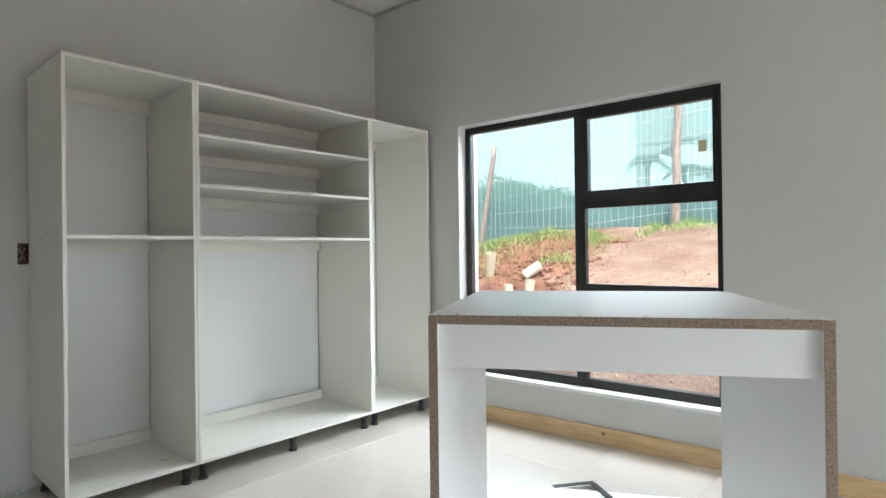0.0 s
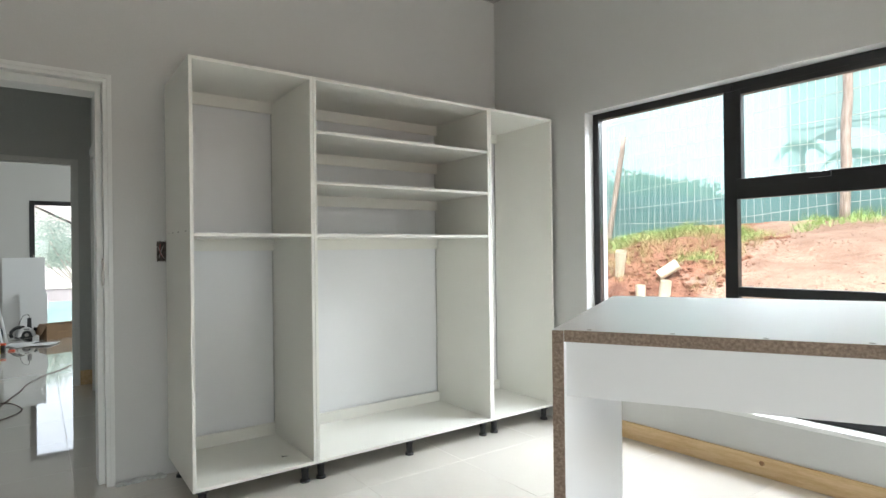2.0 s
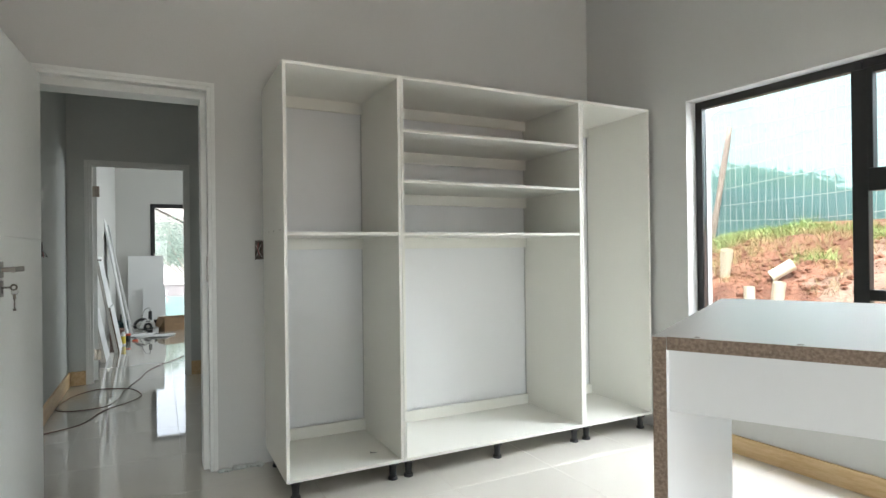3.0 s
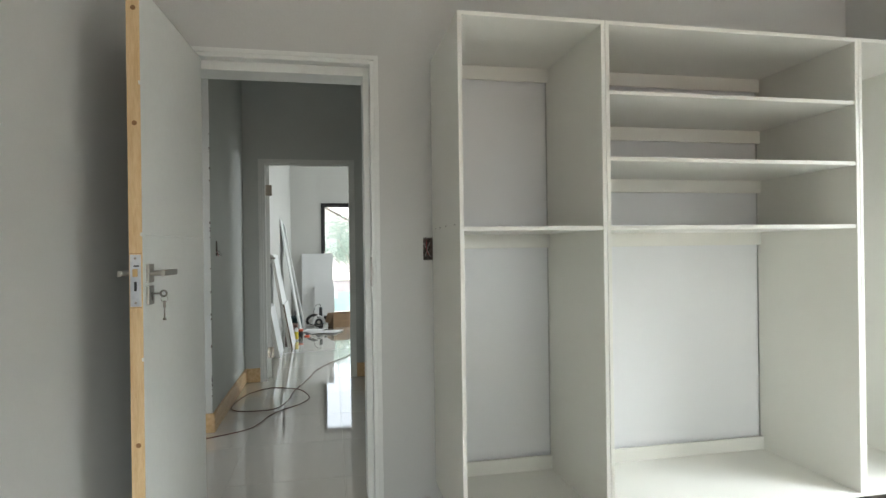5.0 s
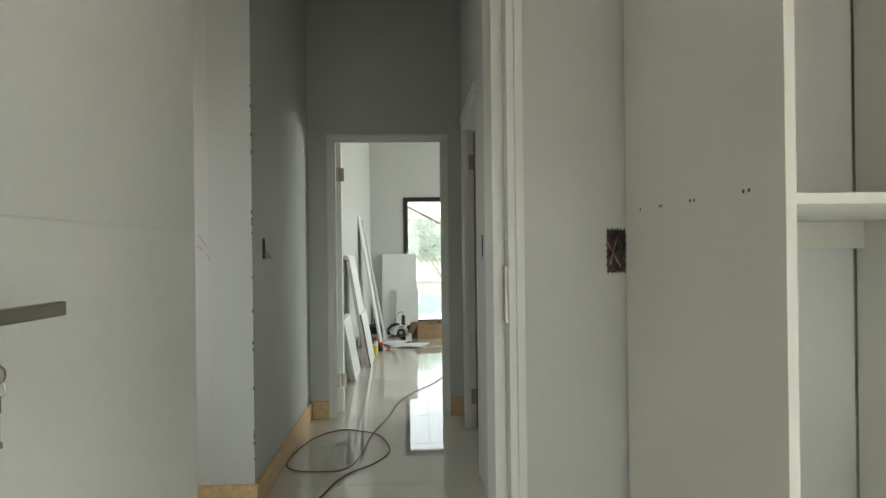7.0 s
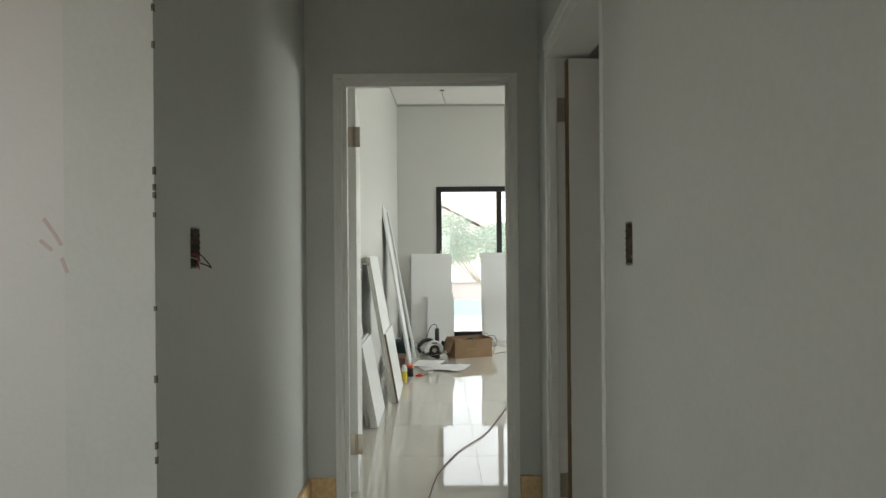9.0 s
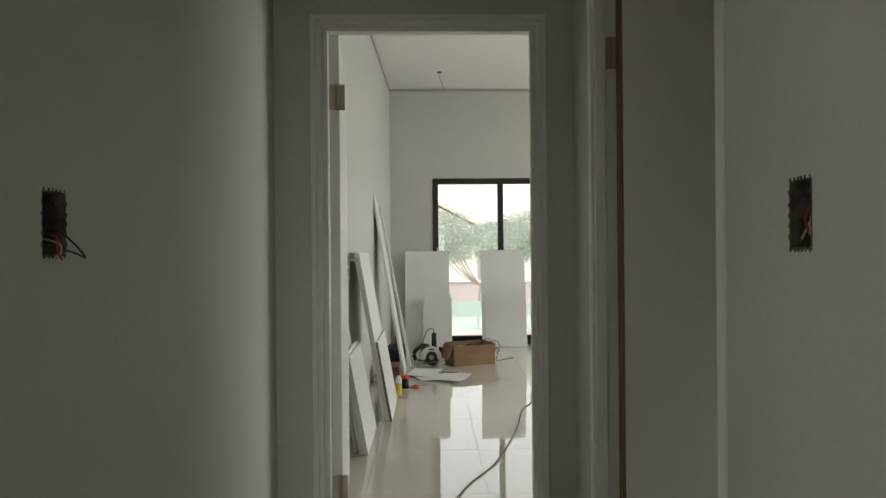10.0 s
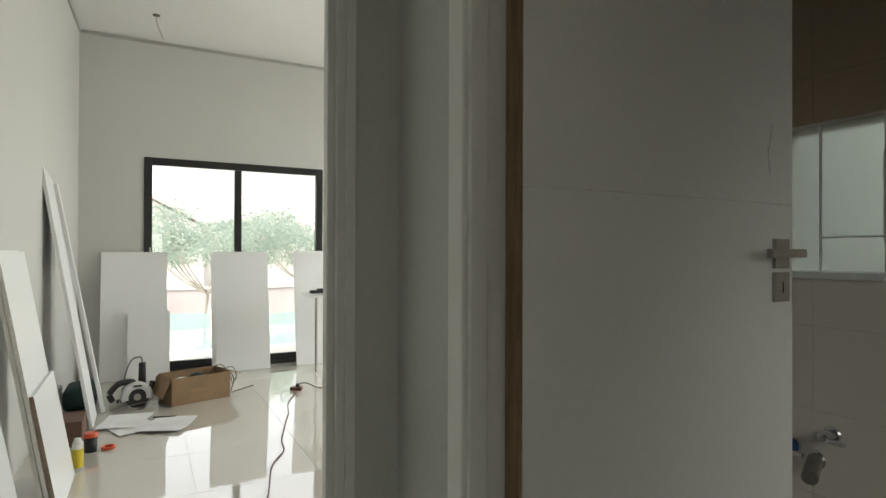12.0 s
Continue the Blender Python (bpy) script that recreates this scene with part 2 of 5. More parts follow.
def tube(bm, pts, r, seg=8, sub=6):
    """A round cord along a smooth line through pts."""
    pts = [Vector(p) for p in pts]
    line = []
    for i in range(len(pts) - 1):
        a, b, c, d = pts[max(i - 1, 0)], pts[i], pts[i + 1], pts[min(i + 2, len(pts) - 1)]
        for k in range(sub):
            t = k / sub
            line.append(0.5 * ((2 * b) + (c - a) * t + (2 * a - 5 * b + 4 * c - d) * t * t + (3 * b - a - 3 * c + d) * t ** 3))
    line.append(pts[-1])
    rings = []
    for i, p in enumerate(line):
        t = (line[min(i + 1, len(line) - 1)] - line[max(i - 1, 0)]).normalized()
        side = t.cross(Vector((0, 0, 1)))
        side = side.normalized() if side.length > 1e-3 else Vector((1, 0, 0))
        up = side.cross(t)
        rings.append([bm.verts.new(p + r * (math.cos(a) * side + math.sin(a) * up)) for a in (2 * math.pi * k / seg for k in range(seg))])
    for a, b in zip(rings, rings[1:]):
        for k in range(seg):
            bm.faces.new((a[k], a[(k + 1) % seg], b[(k + 1) % seg], b[k]))
    bm.faces.new(rings[0][::-1])
    bm.faces.new(rings[-1])
    return bm


def holed(bm, axis, at0, at1, lo, hi, z0, z1, holes):
    """A wall between at0 and at1 across axis, from lo to hi along the other axis, with holes (a, b, za, zb) through it: one closed mesh."""
    us = sorted({lo, hi, *(h[0] for h in holes), *(h[1] for h in holes)})
    zs = sorted({z0, z1, *(h[2] for h in holes), *(h[3] for h in holes)})
    vert = {}

    def v(i, k, side):
        if (i, k, side) not in vert:
            a = at1 if side else at0
            vert[i, k, side] = bm.verts.new((a, us[i], zs[k]) if axis == "x" else (us[i], a, zs[k]))
        return vert[i, k, side]

    def full(i, k):
        if not (0 <= i < len(us) - 1 and 0 <= k < len(zs) - 1):
            return False
        u, z = (us[i] + us[i + 1]) / 2, (zs[k] + zs[k + 1]) / 2
        return not any(a < u < b and c < z < d for a, b, c, d in holes)

    for i in range(len(us) - 1):
        for k in range(len(zs) - 1):
            if full(i, k):
                for side in (0, 1):
                    bm.faces.new((v(i, k, side), v(i + 1, k, side), v(i + 1, k + 1, side), v(i, k + 1, side)))
                for di, dk, a, b in ((-1, 0, (i, k), (i, k + 1)), (1, 0, (i + 1, k), (i + 1, k + 1)), (0, -1, (i, k), (i + 1, k)), (0, 1, (i, k + 1), (i + 1, k + 1))):
                    if not full(i + di, k + dk):
                        bm.faces.new((v(*a, 0), v(*b, 0), v(*b, 1), v(*a, 1)))
    return bm


def structure(name, bm, mat, label, category, at=None):
    return solid(name, bm, mat, label, category, kind="structure", at=at)


# ---------------------------------------------------------------- the building
H = 3.16                      # ceiling height
WIN = pose(0, 3.645, 0, 0, 0, 3.0)     # the window wall stands three degrees off square

slab = B(-7.85, -0.2, -0.2, -3.0, 5.35, -0.004)
for a in ((-3.0, -0.2, -0.2, 2.95), (-0.2, -0.2, 7.4, 4.3), (-1.53, -3.2, 0.0, -0.2)):
    box(slab, a[0], a[1], -0.2, a[2], a[3], -0.004)
floor = structure("floor", slab, GROUT, "cream polished porcelain floor tiles with thin grout", "floor")
# third hole is out of view and only backs the passage side lamp
structure("wall_cabinets", holed(bmesh.new(), "x", -0.2, 0.0, -3.2, 3.9, 0, H, [(0.125, 0.997, 0, 2.09), (1.226, 1.273, 1.151, 1.256), (-1.65, -0.65, 0.7, 2.0)]), PAINT,
          "plain white painted wall with a doorway", "wall")
structure("wall_window", holed(bmesh.new(), "y", 0.0, 0.24, 0.0, 7.6, 0, H, [(0.855, 2.625, 0.31, 2.098)]), PAINT,
          "white painted wall round a black-framed window", "wall", at=WIN)
structure("wall_side", holed(bmesh.new(), "y", -0.2, 0.0, 0.0, 7.6, 0, H, []), PAINT, "plain white painted side wall", "wall")
# this wall's opening is never seen, cut to hold the added back lamp
structure("wall_back", holed(bmesh.new(), "x", 7.2, 7.4, 0.0, 4.3, 0, H, [(0.22, 3.6, 0.02, 2.05)]), PAINT, "white wall with a wide opening added for a fill lamp", "wall")
structure("wall_corridor_left", holed(bmesh.new(), "y", -0.2, 0.0, -2.775, -1.33, 0, H, [(-1.568, -1.512, 1.177, 1.277)]), PRIMER,
          "grey-white corridor wall with an open switch box", "wall")
structure("wall_passage", B(-1.53, -3.2, 0, -1.33, -0.2, H), PAINT, "white wall beside the corridor mouth", "wall")
SMEAR = material("faint_pink_smear", (0.52, 0.42, 0.40), 0.7, scale=30)
wp = bpy.data.objects["wall_passage"]
for y, z, a in ((-0.235, 1.28, 35), (-0.215, 1.25, 30), (-0.24, 1.235, 50), (-0.20, 1.19, 20)):
    part("scuff", B(0.0, -0.004, -0.018, 0.0006, 0.004, 0.018, m=pose(-1.33, y, z, a, 0, 0)), SMEAR, wp, "faint pink scuff")
# end wall out of view; its opening is added for the passage lamp
structure("wall_passage_end", holed(bmesh.new(), "y", -3.2, -3.05, -1.33, -0.2, 0, H, [(-1.2, -0.35, 0.4, 2.1)]), PAINT, "white wall at the passage end", "wall")
structure("wall_corridor_right", holed(bmesh.new(), "y", 1.10, 1.26, -1.65, -0.2, 0, H, [(-1.472, -1.422, 1.178, 1.278)]), PRIMER,
          "grey-white corridor wall with an open switch box", "wall")
bm = bmesh.new()
box(bm, -2.47, 1.10, 2.06, -1.65, 1.26, H)
box(bm, -2.965, 1.12, 0, -2.47, 1.26, H)
structure("wall_bathroom_door", bm, PRIMER, "grey-white wall round the bathroom doorway", "wall")
structure("wall_end", holed(bmesh.new(), "x", -2.865, -2.775, -0.2, 1.12, 0, H, [(0.160, 0.992, 0, 2.035)]), PRIMER,
          "grey-white wall round the far doorway", "wall")
structure("wall_end_upper", B(-3.0, 1.12, 0, -2.965, 5.2, H), PAINT, "white partition wall", "wall")
structure("wall_far_left", B(-4.9, -0.2, 0, 0.135, 0.0, H), PAINT, "white painted wall of the far room", "wall", at=pose(-3.0, -0.02, 0, 0, 0, -1.36))
structure("wall_far", holed(bmesh.new(), "x", -7.85, -7.64, 0.045, 5.2, 0, H, [(0.612, 2.32, 0.0, 2.052)]), PAINT,
          "white painted wall round a black sliding door", "wall")
structure("wall_far_right", holed(bmesh.new(), "y", 5.15, 5.35, -7.85, -3.0, 0, H, [(-6.7, -4.5, 0.4, 2.1)]), PAINT,
          "white painted wall with a window opening", "wall")
structure("ceiling", B(-0.2, -3.3, H, 7.6, 4.4, H + 0.2), CEIL, "flat white painted ceiling", "ceiling")
structure("ceiling_corridor", B(-3.0, -3.3, H, -0.2, 2.98, H + 0.2), CEIL, "flat white painted corridor ceiling", "ceiling")
structure("ceiling_far", B(-7.9, -0.3, H, -3.0, 5.4, H + 0.2), CEIL, "flat white painted ceiling of the far room", "ceiling")

# raised grey strips painted as the shadow line where ceilings meet the walls
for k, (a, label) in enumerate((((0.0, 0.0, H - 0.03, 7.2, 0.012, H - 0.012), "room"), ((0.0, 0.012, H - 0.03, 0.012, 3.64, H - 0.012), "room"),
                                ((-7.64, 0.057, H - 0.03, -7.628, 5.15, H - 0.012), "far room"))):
    structure("trim", B(*a), material("shadow_line", (0.42, 0.41, 0.39), 0.7), "grey strip drawn as a shadow gap under the ceiling of the " + label, "trim")
structure("trim", B(0.012, -0.012, H - 0.03, 7.2, 0.0, H - 0.012), bpy.data.materials["shadow_line"], "grey strip drawn as a shadow gap under the ceiling", "trim", at=WIN)

structure("trim", B(-4.63, 0.0, H - 0.03, 0.0, 0.012, H - 0.012), bpy.data.materials["shadow_line"], "grey strip drawn as a shadow gap under the far room ceiling", "trim", at=pose(-3.0, -0.02, 0, 0, 0, -1.36))

# bathroom beyond the open door
# opening out of view, added for the bathroom lamp
structure("wall_bathroom_right", holed(bmesh.new(), "x", -0.4, -0.3, 1.26, 2.75, 0, H, [(1.35, 2.15, 1.1, 1.9)]), PAINT, "bathroom side wall", "wall")
bath_wall = structure("wall_bathroom", holed(bmesh.new(), "y", 2.762, 2.95, -2.965, -0.3, 0, H, [(-2.96, -2.583, 1.095, 1.63)]), GROUT,
                      "glossy tiled bathroom wall", "wall")
for ix in range(5):
    for iz in range(11):
        x0, z0 = -2.803 + 0.6 * (ix - 1) + 0.0005, 0.3 * iz + 0.0005
        x1, z1 = x0 + 0.599, z0 + 0.299
        if x0 < -2.583 and z1 > 1.095 and z0 < 1.63:
            if z0 < 1.09:
                z1 = 1.095
            elif z1 > 1.63:
                z0 = 1.632
            else:
                if x1 < -2.583:
                    continue
                x0 = -2.583
        part("wall_tile", B(max(x0, -2.964), 2.752, z0, min(x1, -0.4), 2.762, min(z1, 3.15), bevel=0.0015), BATHT if z0 < 1.6 else BROWNT, bath_wall) if z0 < 2.9 else None
bw = tagged(new("window_2"), "small obscure-glass bathroom window", "window", kind="structure")
part("window_sill", B(-2.964, 2.735, 1.072, -2.575, 2.80, 1.097, bevel=0.003), TRIM, bw)
part("pane", B(-2.96, 2.80, 1.097, -2.806, 2.806, 1.63), OBSC, bw).visible_shadow = False
part("pane", B(-2.80, 2.80, 1.223, -2.583, 2.806, 1.63), OBSC, bw).visible_shadow = False
part("pane", B(-2.80, 2.80, 1.097, -2.583, 2.806, 1.217), OBSC, bw).visible_shadow = False
part("window_frame", box(box(bmesh.new(), -2.806, 2.797, 1.097, -2.80, 2.809, 1.63), -2.80, 2.797, 1.217, -2.583, 2.809, 1.223), TRIM, bw)
BLUEP = material("blue_plastic", (0.03, 0.10, 0.30), 0.4)
for x, z in ((-2.873, 0.452), (-2.738, 0.528)):
    t = thing("wall_tap", "chrome lever tap on the glossy tiled wall", "tap", "bath taps")
    part("flange", rod(bmesh.new(), (x, 2.752, z), (x, 2.742, z), 0.030, 0.027, 20), CHROME, t)
    if z < 0.5:
        part("collar", rod(bmesh.new(), (x, 2.742, z), (x, 2.728, z), 0.028, 0.025, 20), BLUEP, t, "blue plastic collar")
    part("body", rod(bmesh.new(), (x, 2.742, z), (x, 2.69, z), 0.019, 0.017, 16), CHROME, t)
    part("lever", box(rod(bmesh.new(), (x, 2.70, z), (x + 0.01, 2.672, z), 0.012, 0.010, 12), x - 0.006, 2.676, z - 0.012, x + 0.075, 2.69, z + 0.004, bevel=0.003), CHROME, t)
t = thing("bath_spout", "brushed metal bath spout on the glossy tiled wall", "spout")
part("flange", rod(bmesh.new(), (-2.79, 2.752, 0.425), (-2.79, 2.744, 0.425), 0.034, seg=20), CHROME, t)
part("pipe", rod(bmesh.new(), (-2.79, 2.744, 0.425), (-2.735, 2.61, 0.405), 0.026, 0.026, 20), STEEL, t)


# ---------------------------------------------------------------- door frames, leaves
def door_frame_x(name, x_near, x_far, y0, y1, top, stop, sides, label):
    """Rebated lining of a doorway in a wall across x, with a slim bead round it; sides: how far the stops stand in at y0, y1 and the head."""
    f = tagged(new(name), label, "door frame", kind="structure")
    t, a, b = 0.015, x_near + 0.006, x_far - 0.006
    part("jamb", B(b, y0 - 0.003, 0, a, y0 + t, top, bevel=0.001), TRIM, f)
    part("jamb", B(b, y1 - t, 0, a, y1 + 0.003, top, bevel=0.001), TRIM, f)
    part("head", B(b, y0 + t, top - t, a, y1 - t, top + 0.003, bevel=0.001), TRIM, f)
    s0, s1 = stop
    part("door_stop", B(s0, y0 + t, 0, s1, y0 + t + sides[0], top - t, bevel=0.0015), TRIM, f)
    part("door_stop", B(s0, y1 - t - sides[1], 0, s1, y1 - t, top - t, bevel=0.0015), TRIM, f)
    part("door_stop", B(s0, y0 + t + sides[0], top - t - sides[2], s1, y1 - t - sides[1], top - t, bevel=0.0015), TRIM, f)
    for x, s in ((x_near, 1), (x_far, -1)):
        lo, hi = min(x, x + s * 0.012), max(x, x + s * 0.012)
        part("architrave", B(lo, y0 - 0.024, 0, hi, y0 - 0.003, top + 0.024, bevel=0.0015), TRIM, f)
        part("architrave", B(lo, y1 + 0.003, 0, hi, y1 + 0.024, top + 0.024, bevel=0.0015), TRIM, f)
        part("architrave", B(lo, y0 - 0.003, top + 0.003, hi, y1 + 0.003, top + 0.024, bevel=0.0015), TRIM, f)
    return f


d1f = door_frame_x("door_frame_1", 0.0, -0.2, 0.125, 0.997, 2.09, (-0.2, -0.05), (0.02, 0.03, 0.042), "white painted rebated door frame, opened onto the corridor")
part("strike_plate", B(-0.045, 0.976, 1.03, -0.015, 0.984, 1.17, bevel=0.001), STEEL, d1f, "steel strike plate")
door_frame_x("door_frame_2", -2.775, -2.865, 0.160, 0.992, 2.035, (-2.812, -2.784), (0.022, 0.017, 0.017), "white painted rebated door frame of the far room")

f = tagged(new("door_frame_3"), "white painted moulded frame of the bathroom doorway", "door frame", kind="structure")
part("jamb", B(-2.473, 1.09, 0, -2.443, 1.185, 2.06, bevel=0.003), TRIM, f)
part("jamb", B(-1.677, 1.096, 0, -1.648, 1.185, 2.06, bevel=0.003), TRIM, f)
part("head", B(-2.443, 1.09, 2.020, -1.677, 1.27, 2.062, bevel=0.003), TRIM, f)
part("door_stop", B(-2.443, 1.10, 0, -2.432, 1.135, 2.02, bevel=0.002), TRIM, f)
part("architrave", B(-2.510, 1.098, 0, -2.473, 1.12, 2.115, bevel=0.006), TRIM, f)
part("architrave", B(-2.473, 1.085, 2.064, -1.66, 1.10, 2.115, bevel=0.005), TRIM, f)


def hinge(parent, x, y, z, axis="x"):
    bm = bmesh.new()
    rod(bm, (x, y, z - 0.05), (x, y, z + 0.05), 0.007, seg=10)
    if axis == "x":
        box(bm, x - 0.002, y - 0.03, z - 0.05, x + 0.001, y + 0.03, z + 0.05)
    else:
        box(bm, x - 0.03, y - 0.002, z - 0.05, x + 0.03, y + 0.001, z + 0.05)
    return part("hinge", bm, BRASS, parent, "worn steel butt hinge")


def lever_set(parent, x, z, y_face, s, reach=0.115, lever=1):
    """Square plates, lever and key plate on a leaf face at y_face; s is the way the face looks, lever the lever's way along x."""
    y = y_face
    rose = part("handle_rose", B(x - 0.025, y, z - 0.031, x + 0.025, y + s * 0.009, z + 0.031, bevel=0.002), STEEL, parent, "brushed steel square rose")
    bm = rod(bmesh.new(), (x, y + s * 0.009, z), (x, y + s * 0.048, z), 0.009, seg=16)
    part("spindle", bm, STEEL, rose)
    part("lever", B(min(x - lever * 0.011, x + lever * reach), y + s * 0.040, z - 0.010, max(x - lever * 0.011, x + lever * reach), y + s * 0.054, z + 0.010, bevel=0.002), STEEL, rose)
    kp = part("key_plate", B(x - 0.025, y, z - 0.104, x + 0.025, y + s * 0.009, z - 0.042, bevel=0.002), STEEL, parent, "brushed steel key plate")
    bm = rod(bmesh.new(), (x, y + s * 0.0085, z - 0.068), (x, y + s * 0.0105, z - 0.068), 0.0045, seg=10)
    box(bm, x - 0.002, y + s * 0.0085, z - 0.090, x + 0.002, y + s * 0.0105, z - 0.068)
    part("keyhole", bm, RUBBER, kp)
    return kp


# door 1: white flush leaf, raw pine lock edge, standing open into the room
LX0, LX1, LY0, LY1 = -0.02, 0.704, 0.168, 0.208
LEAF1 = pose(0.0, 0.232, 0, 0, 0, -2.7) @ Matrix.Translation((0, -LY1, 0))
d1 = tagged(new("door_1"), "white flush door standing open, raw pine lock edge", "door", kind="structure")
d1.matrix_basis = LEAF1
part("leaf", box(box(B(LX0, LY0, 0.012, LX1 - 0.006, LY1, 1.2615, bevel=0.0015), LX0, LY0, 1.264, LX1 - 0.006, LY1, 2.07, bevel=0.0015),
                 LX0 + 0.01, LY0 + 0.002, 1.25, LX1 - 0.008, LY1 - 0.002, 1.28), DOORP, d1)
edge = part("lock_edge", B(LX1 - 0.005, LY0, 0.012, LX1, LY1, 2.07, bevel=0.001), PINEV, d1, "raw pine edge with knots")
for z in (0.585, 1.62, 1.99):
    part("knot", rod(bmesh.new(), (LX1 - 0.002, 0.19, z), (LX1 + 0.0008, 0.19, z), 0.008, seg=14), KNOT, edge)
for z in (0.86, 1.262, 1.75):
    part("paint_drip", B(LX1 - 0.003, LY1 - 0.004, z - 0.006, LX1 + 0.004, LY1 + 0.003, z + 0.006, bevel=0.002), TRIM, edge)
fp = part("lock_faceplate", B(LX1 - 0.001, 0.1715, 1.030, LX1 + 0.002, 0.2045, 1.197, bevel=0.0008), ZINC, edge, "steel mortice lock face plate")
LATCH = material("latch_brass", (0.62, 0.42, 0.20), 0.4, metal=0.7, scale=25)
part("latch", B(LX1, 0.181, 1.126, LX1 + 0.009, 0.195, 1.151, bevel=0.002), LATCH, d1, "brass latch bolt")
part("latch_slot", B(LX1 + 0.0015, 0.183, 1.158, LX1 + 0.0028, 0.199, 1.163, bevel=0.0005), RUBBER, d1, "dark lever slot")
for z in (1.026, 1.20):
    part("pencil_line", B(LX1 - 0.001, LY0 + 0.001, z, LX1 + 0.0006, LY1 - 0.001, z + 0.0015), KNOT, d1, "brown pencil mark on the pine edge")
part("deadbolt_slot", B(LX1 + 0.001, 0.184, 1.080, LX1 + 0.003, 0.192, 1.110), RUBBER, d1, "dark deadbolt slot")
for z in (1.042, 1.185):
    part("screw", rod(bmesh.new(), (LX1 + 0.001, 0.188, z), (LX1 + 0.003, 0.188, z), 0.004, seg=10), STEEL, d1)
lever_set(d1, 0.648, 1.135, LY1, 1, reach=0.12, lever=-1)
lever_set(d1, 0.648, 1.135, LY0, -1, reach=0.12, lever=-1)
key = thing("door_key", "steel key in the lock with a second key on a ring", "key", at=LEAF1)
AGED = material("aged_key_steel", (0.23, 0.21, 0.18), 0.45, metal=0.9, scale=40, amount=1.2)
bm = rod(bmesh.new(), (0.648, LY1 + 0.009, 1.067), (0.648, LY1 + 0.036, 1.067), 0.0035, seg=10)
part("shank", bm, AGED, key)


def ring(bm, c, r, w, axis, seg=20):
    c = Vector(c)
    u, v = {"x": (Vector((0, 1, 0)), Vector((0, 0, 1))), "y": (Vector((1, 0, 0)), Vector((0, 0, 1))), "z": (Vector((1, 0, 0)), Vector((0, 1, 0)))}[axis]
    pts = [c + r * (math.cos(a) * u + math.sin(a) * v) for a in (2 * math.pi * k / seg for k in range(seg + 1))]
    return tube(bm, pts, w, 6, 2)


part("bow", ring(bmesh.new(), (0.648, LY1 + 0.046, 1.067), 0.0095, 0.0032, "x"), AGED, key)
part("key_ring", ring(bmesh.new(), (0.648, LY1 + 0.048, 1.049), 0.011, 0.0009, "x"), STEEL, key)
spare = box(bmesh.new(), 0.6465, LY1 + 0.0455, 0.978, 0.6495, LY1 + 0.0505, 1.030, bevel=0.001)
box(spare, 0.6462, LY1 + 0.0435, 1.020, 0.6498, LY1 + 0.0525, 1.042, bevel=0.0016)
part("spare_key", box(spare, 0.6465, LY1 + 0.0425, 0.978, 0.6495, LY1 + 0.0535, 0.986, bevel=0.001), AGED, key)
for z in (0.25, 1.0, 1.8):
    hinge(d1, -0.022, 0.150, z, "y")

# door 2: leaf folded back along the far room's wall
d2 = tagged(new("door_2"), "white flush door folded back against the wall", "door", kind="structure")
d2.matrix_basis = pose(-2.882, 0.217, 0, 0, 0, 6.2) @ Matrix.Translation((3.03, -0.19, 0))
leaf2 = bmesh.new()
for za, zb in ((0.012, 0.798), (0.801, 1.258), (1.261, 2.03)):
    box(leaf2, -3.80, 0.160, za, -3.03, 0.198, zb, bevel=0.0015)
part("leaf", box(leaf2, -3.795, 0.162, 0.02, -3.035, 0.196, 2.0), DOORP, d2)
lever_set(d2, -3.76, 1.13, 0.198, 1, lever=1)
for z in (0.25, 1.78):
    hinge(d2, -3.024, 0.19, z, "x")

# door 3: bathroom leaf, open into the bathroom
d3 = tagged(new("door_3"), "white flush bathroom door standing open", "door", kind="structure")
DM = pose(-2.430, 1.172, 0, 0, 0, 91.0)
# pine edge browned down: the shade at the hinge gap is in its colour
SHADE_EDGE = material("shaded_raw_edge", (0.26, 0.18, 0.10), 0.7, dark=(0.15, 0.095, 0.05), scale=6, amount=1.2, grain=(9, 9, 0.9))
leaf3 = B(0.004, -0.04, 0.012, 0.775, 0.0, 1.272, bevel=0.001, m=DM)
box(leaf3, 0.004, -0.04, 1.2725, 0.775, 0.0, 2.0, bevel=0.0015, m=DM)
part("leaf", box(leaf3, 0.006, -0.038, 1.26, 0.773, -0.002, 1.29, m=DM), DOORP, d3)
part("hinge_edge", B(-0.004, -0.04, 0.012, 0.003, 0.0, 2.0, bevel=0.001, m=DM), SHADE_EDGE, d3, "raw pine hinge edge, darkened for the shade it stands in")
for x, z, a in ((0.69, 1.42, 14), (0.683, 1.37, -8)):
    part("scratch", B(-0.0008, -0.0405, -0.03, 0.0008, -0.0399, 0.03, m=DM @ pose(x, 0, z, 0, a, 0)), SMEAR, d3, "fine scratch")
d3h = tagged(new("handle_set"), "brushed steel lever handle and key plate")
d3h.parent = d3
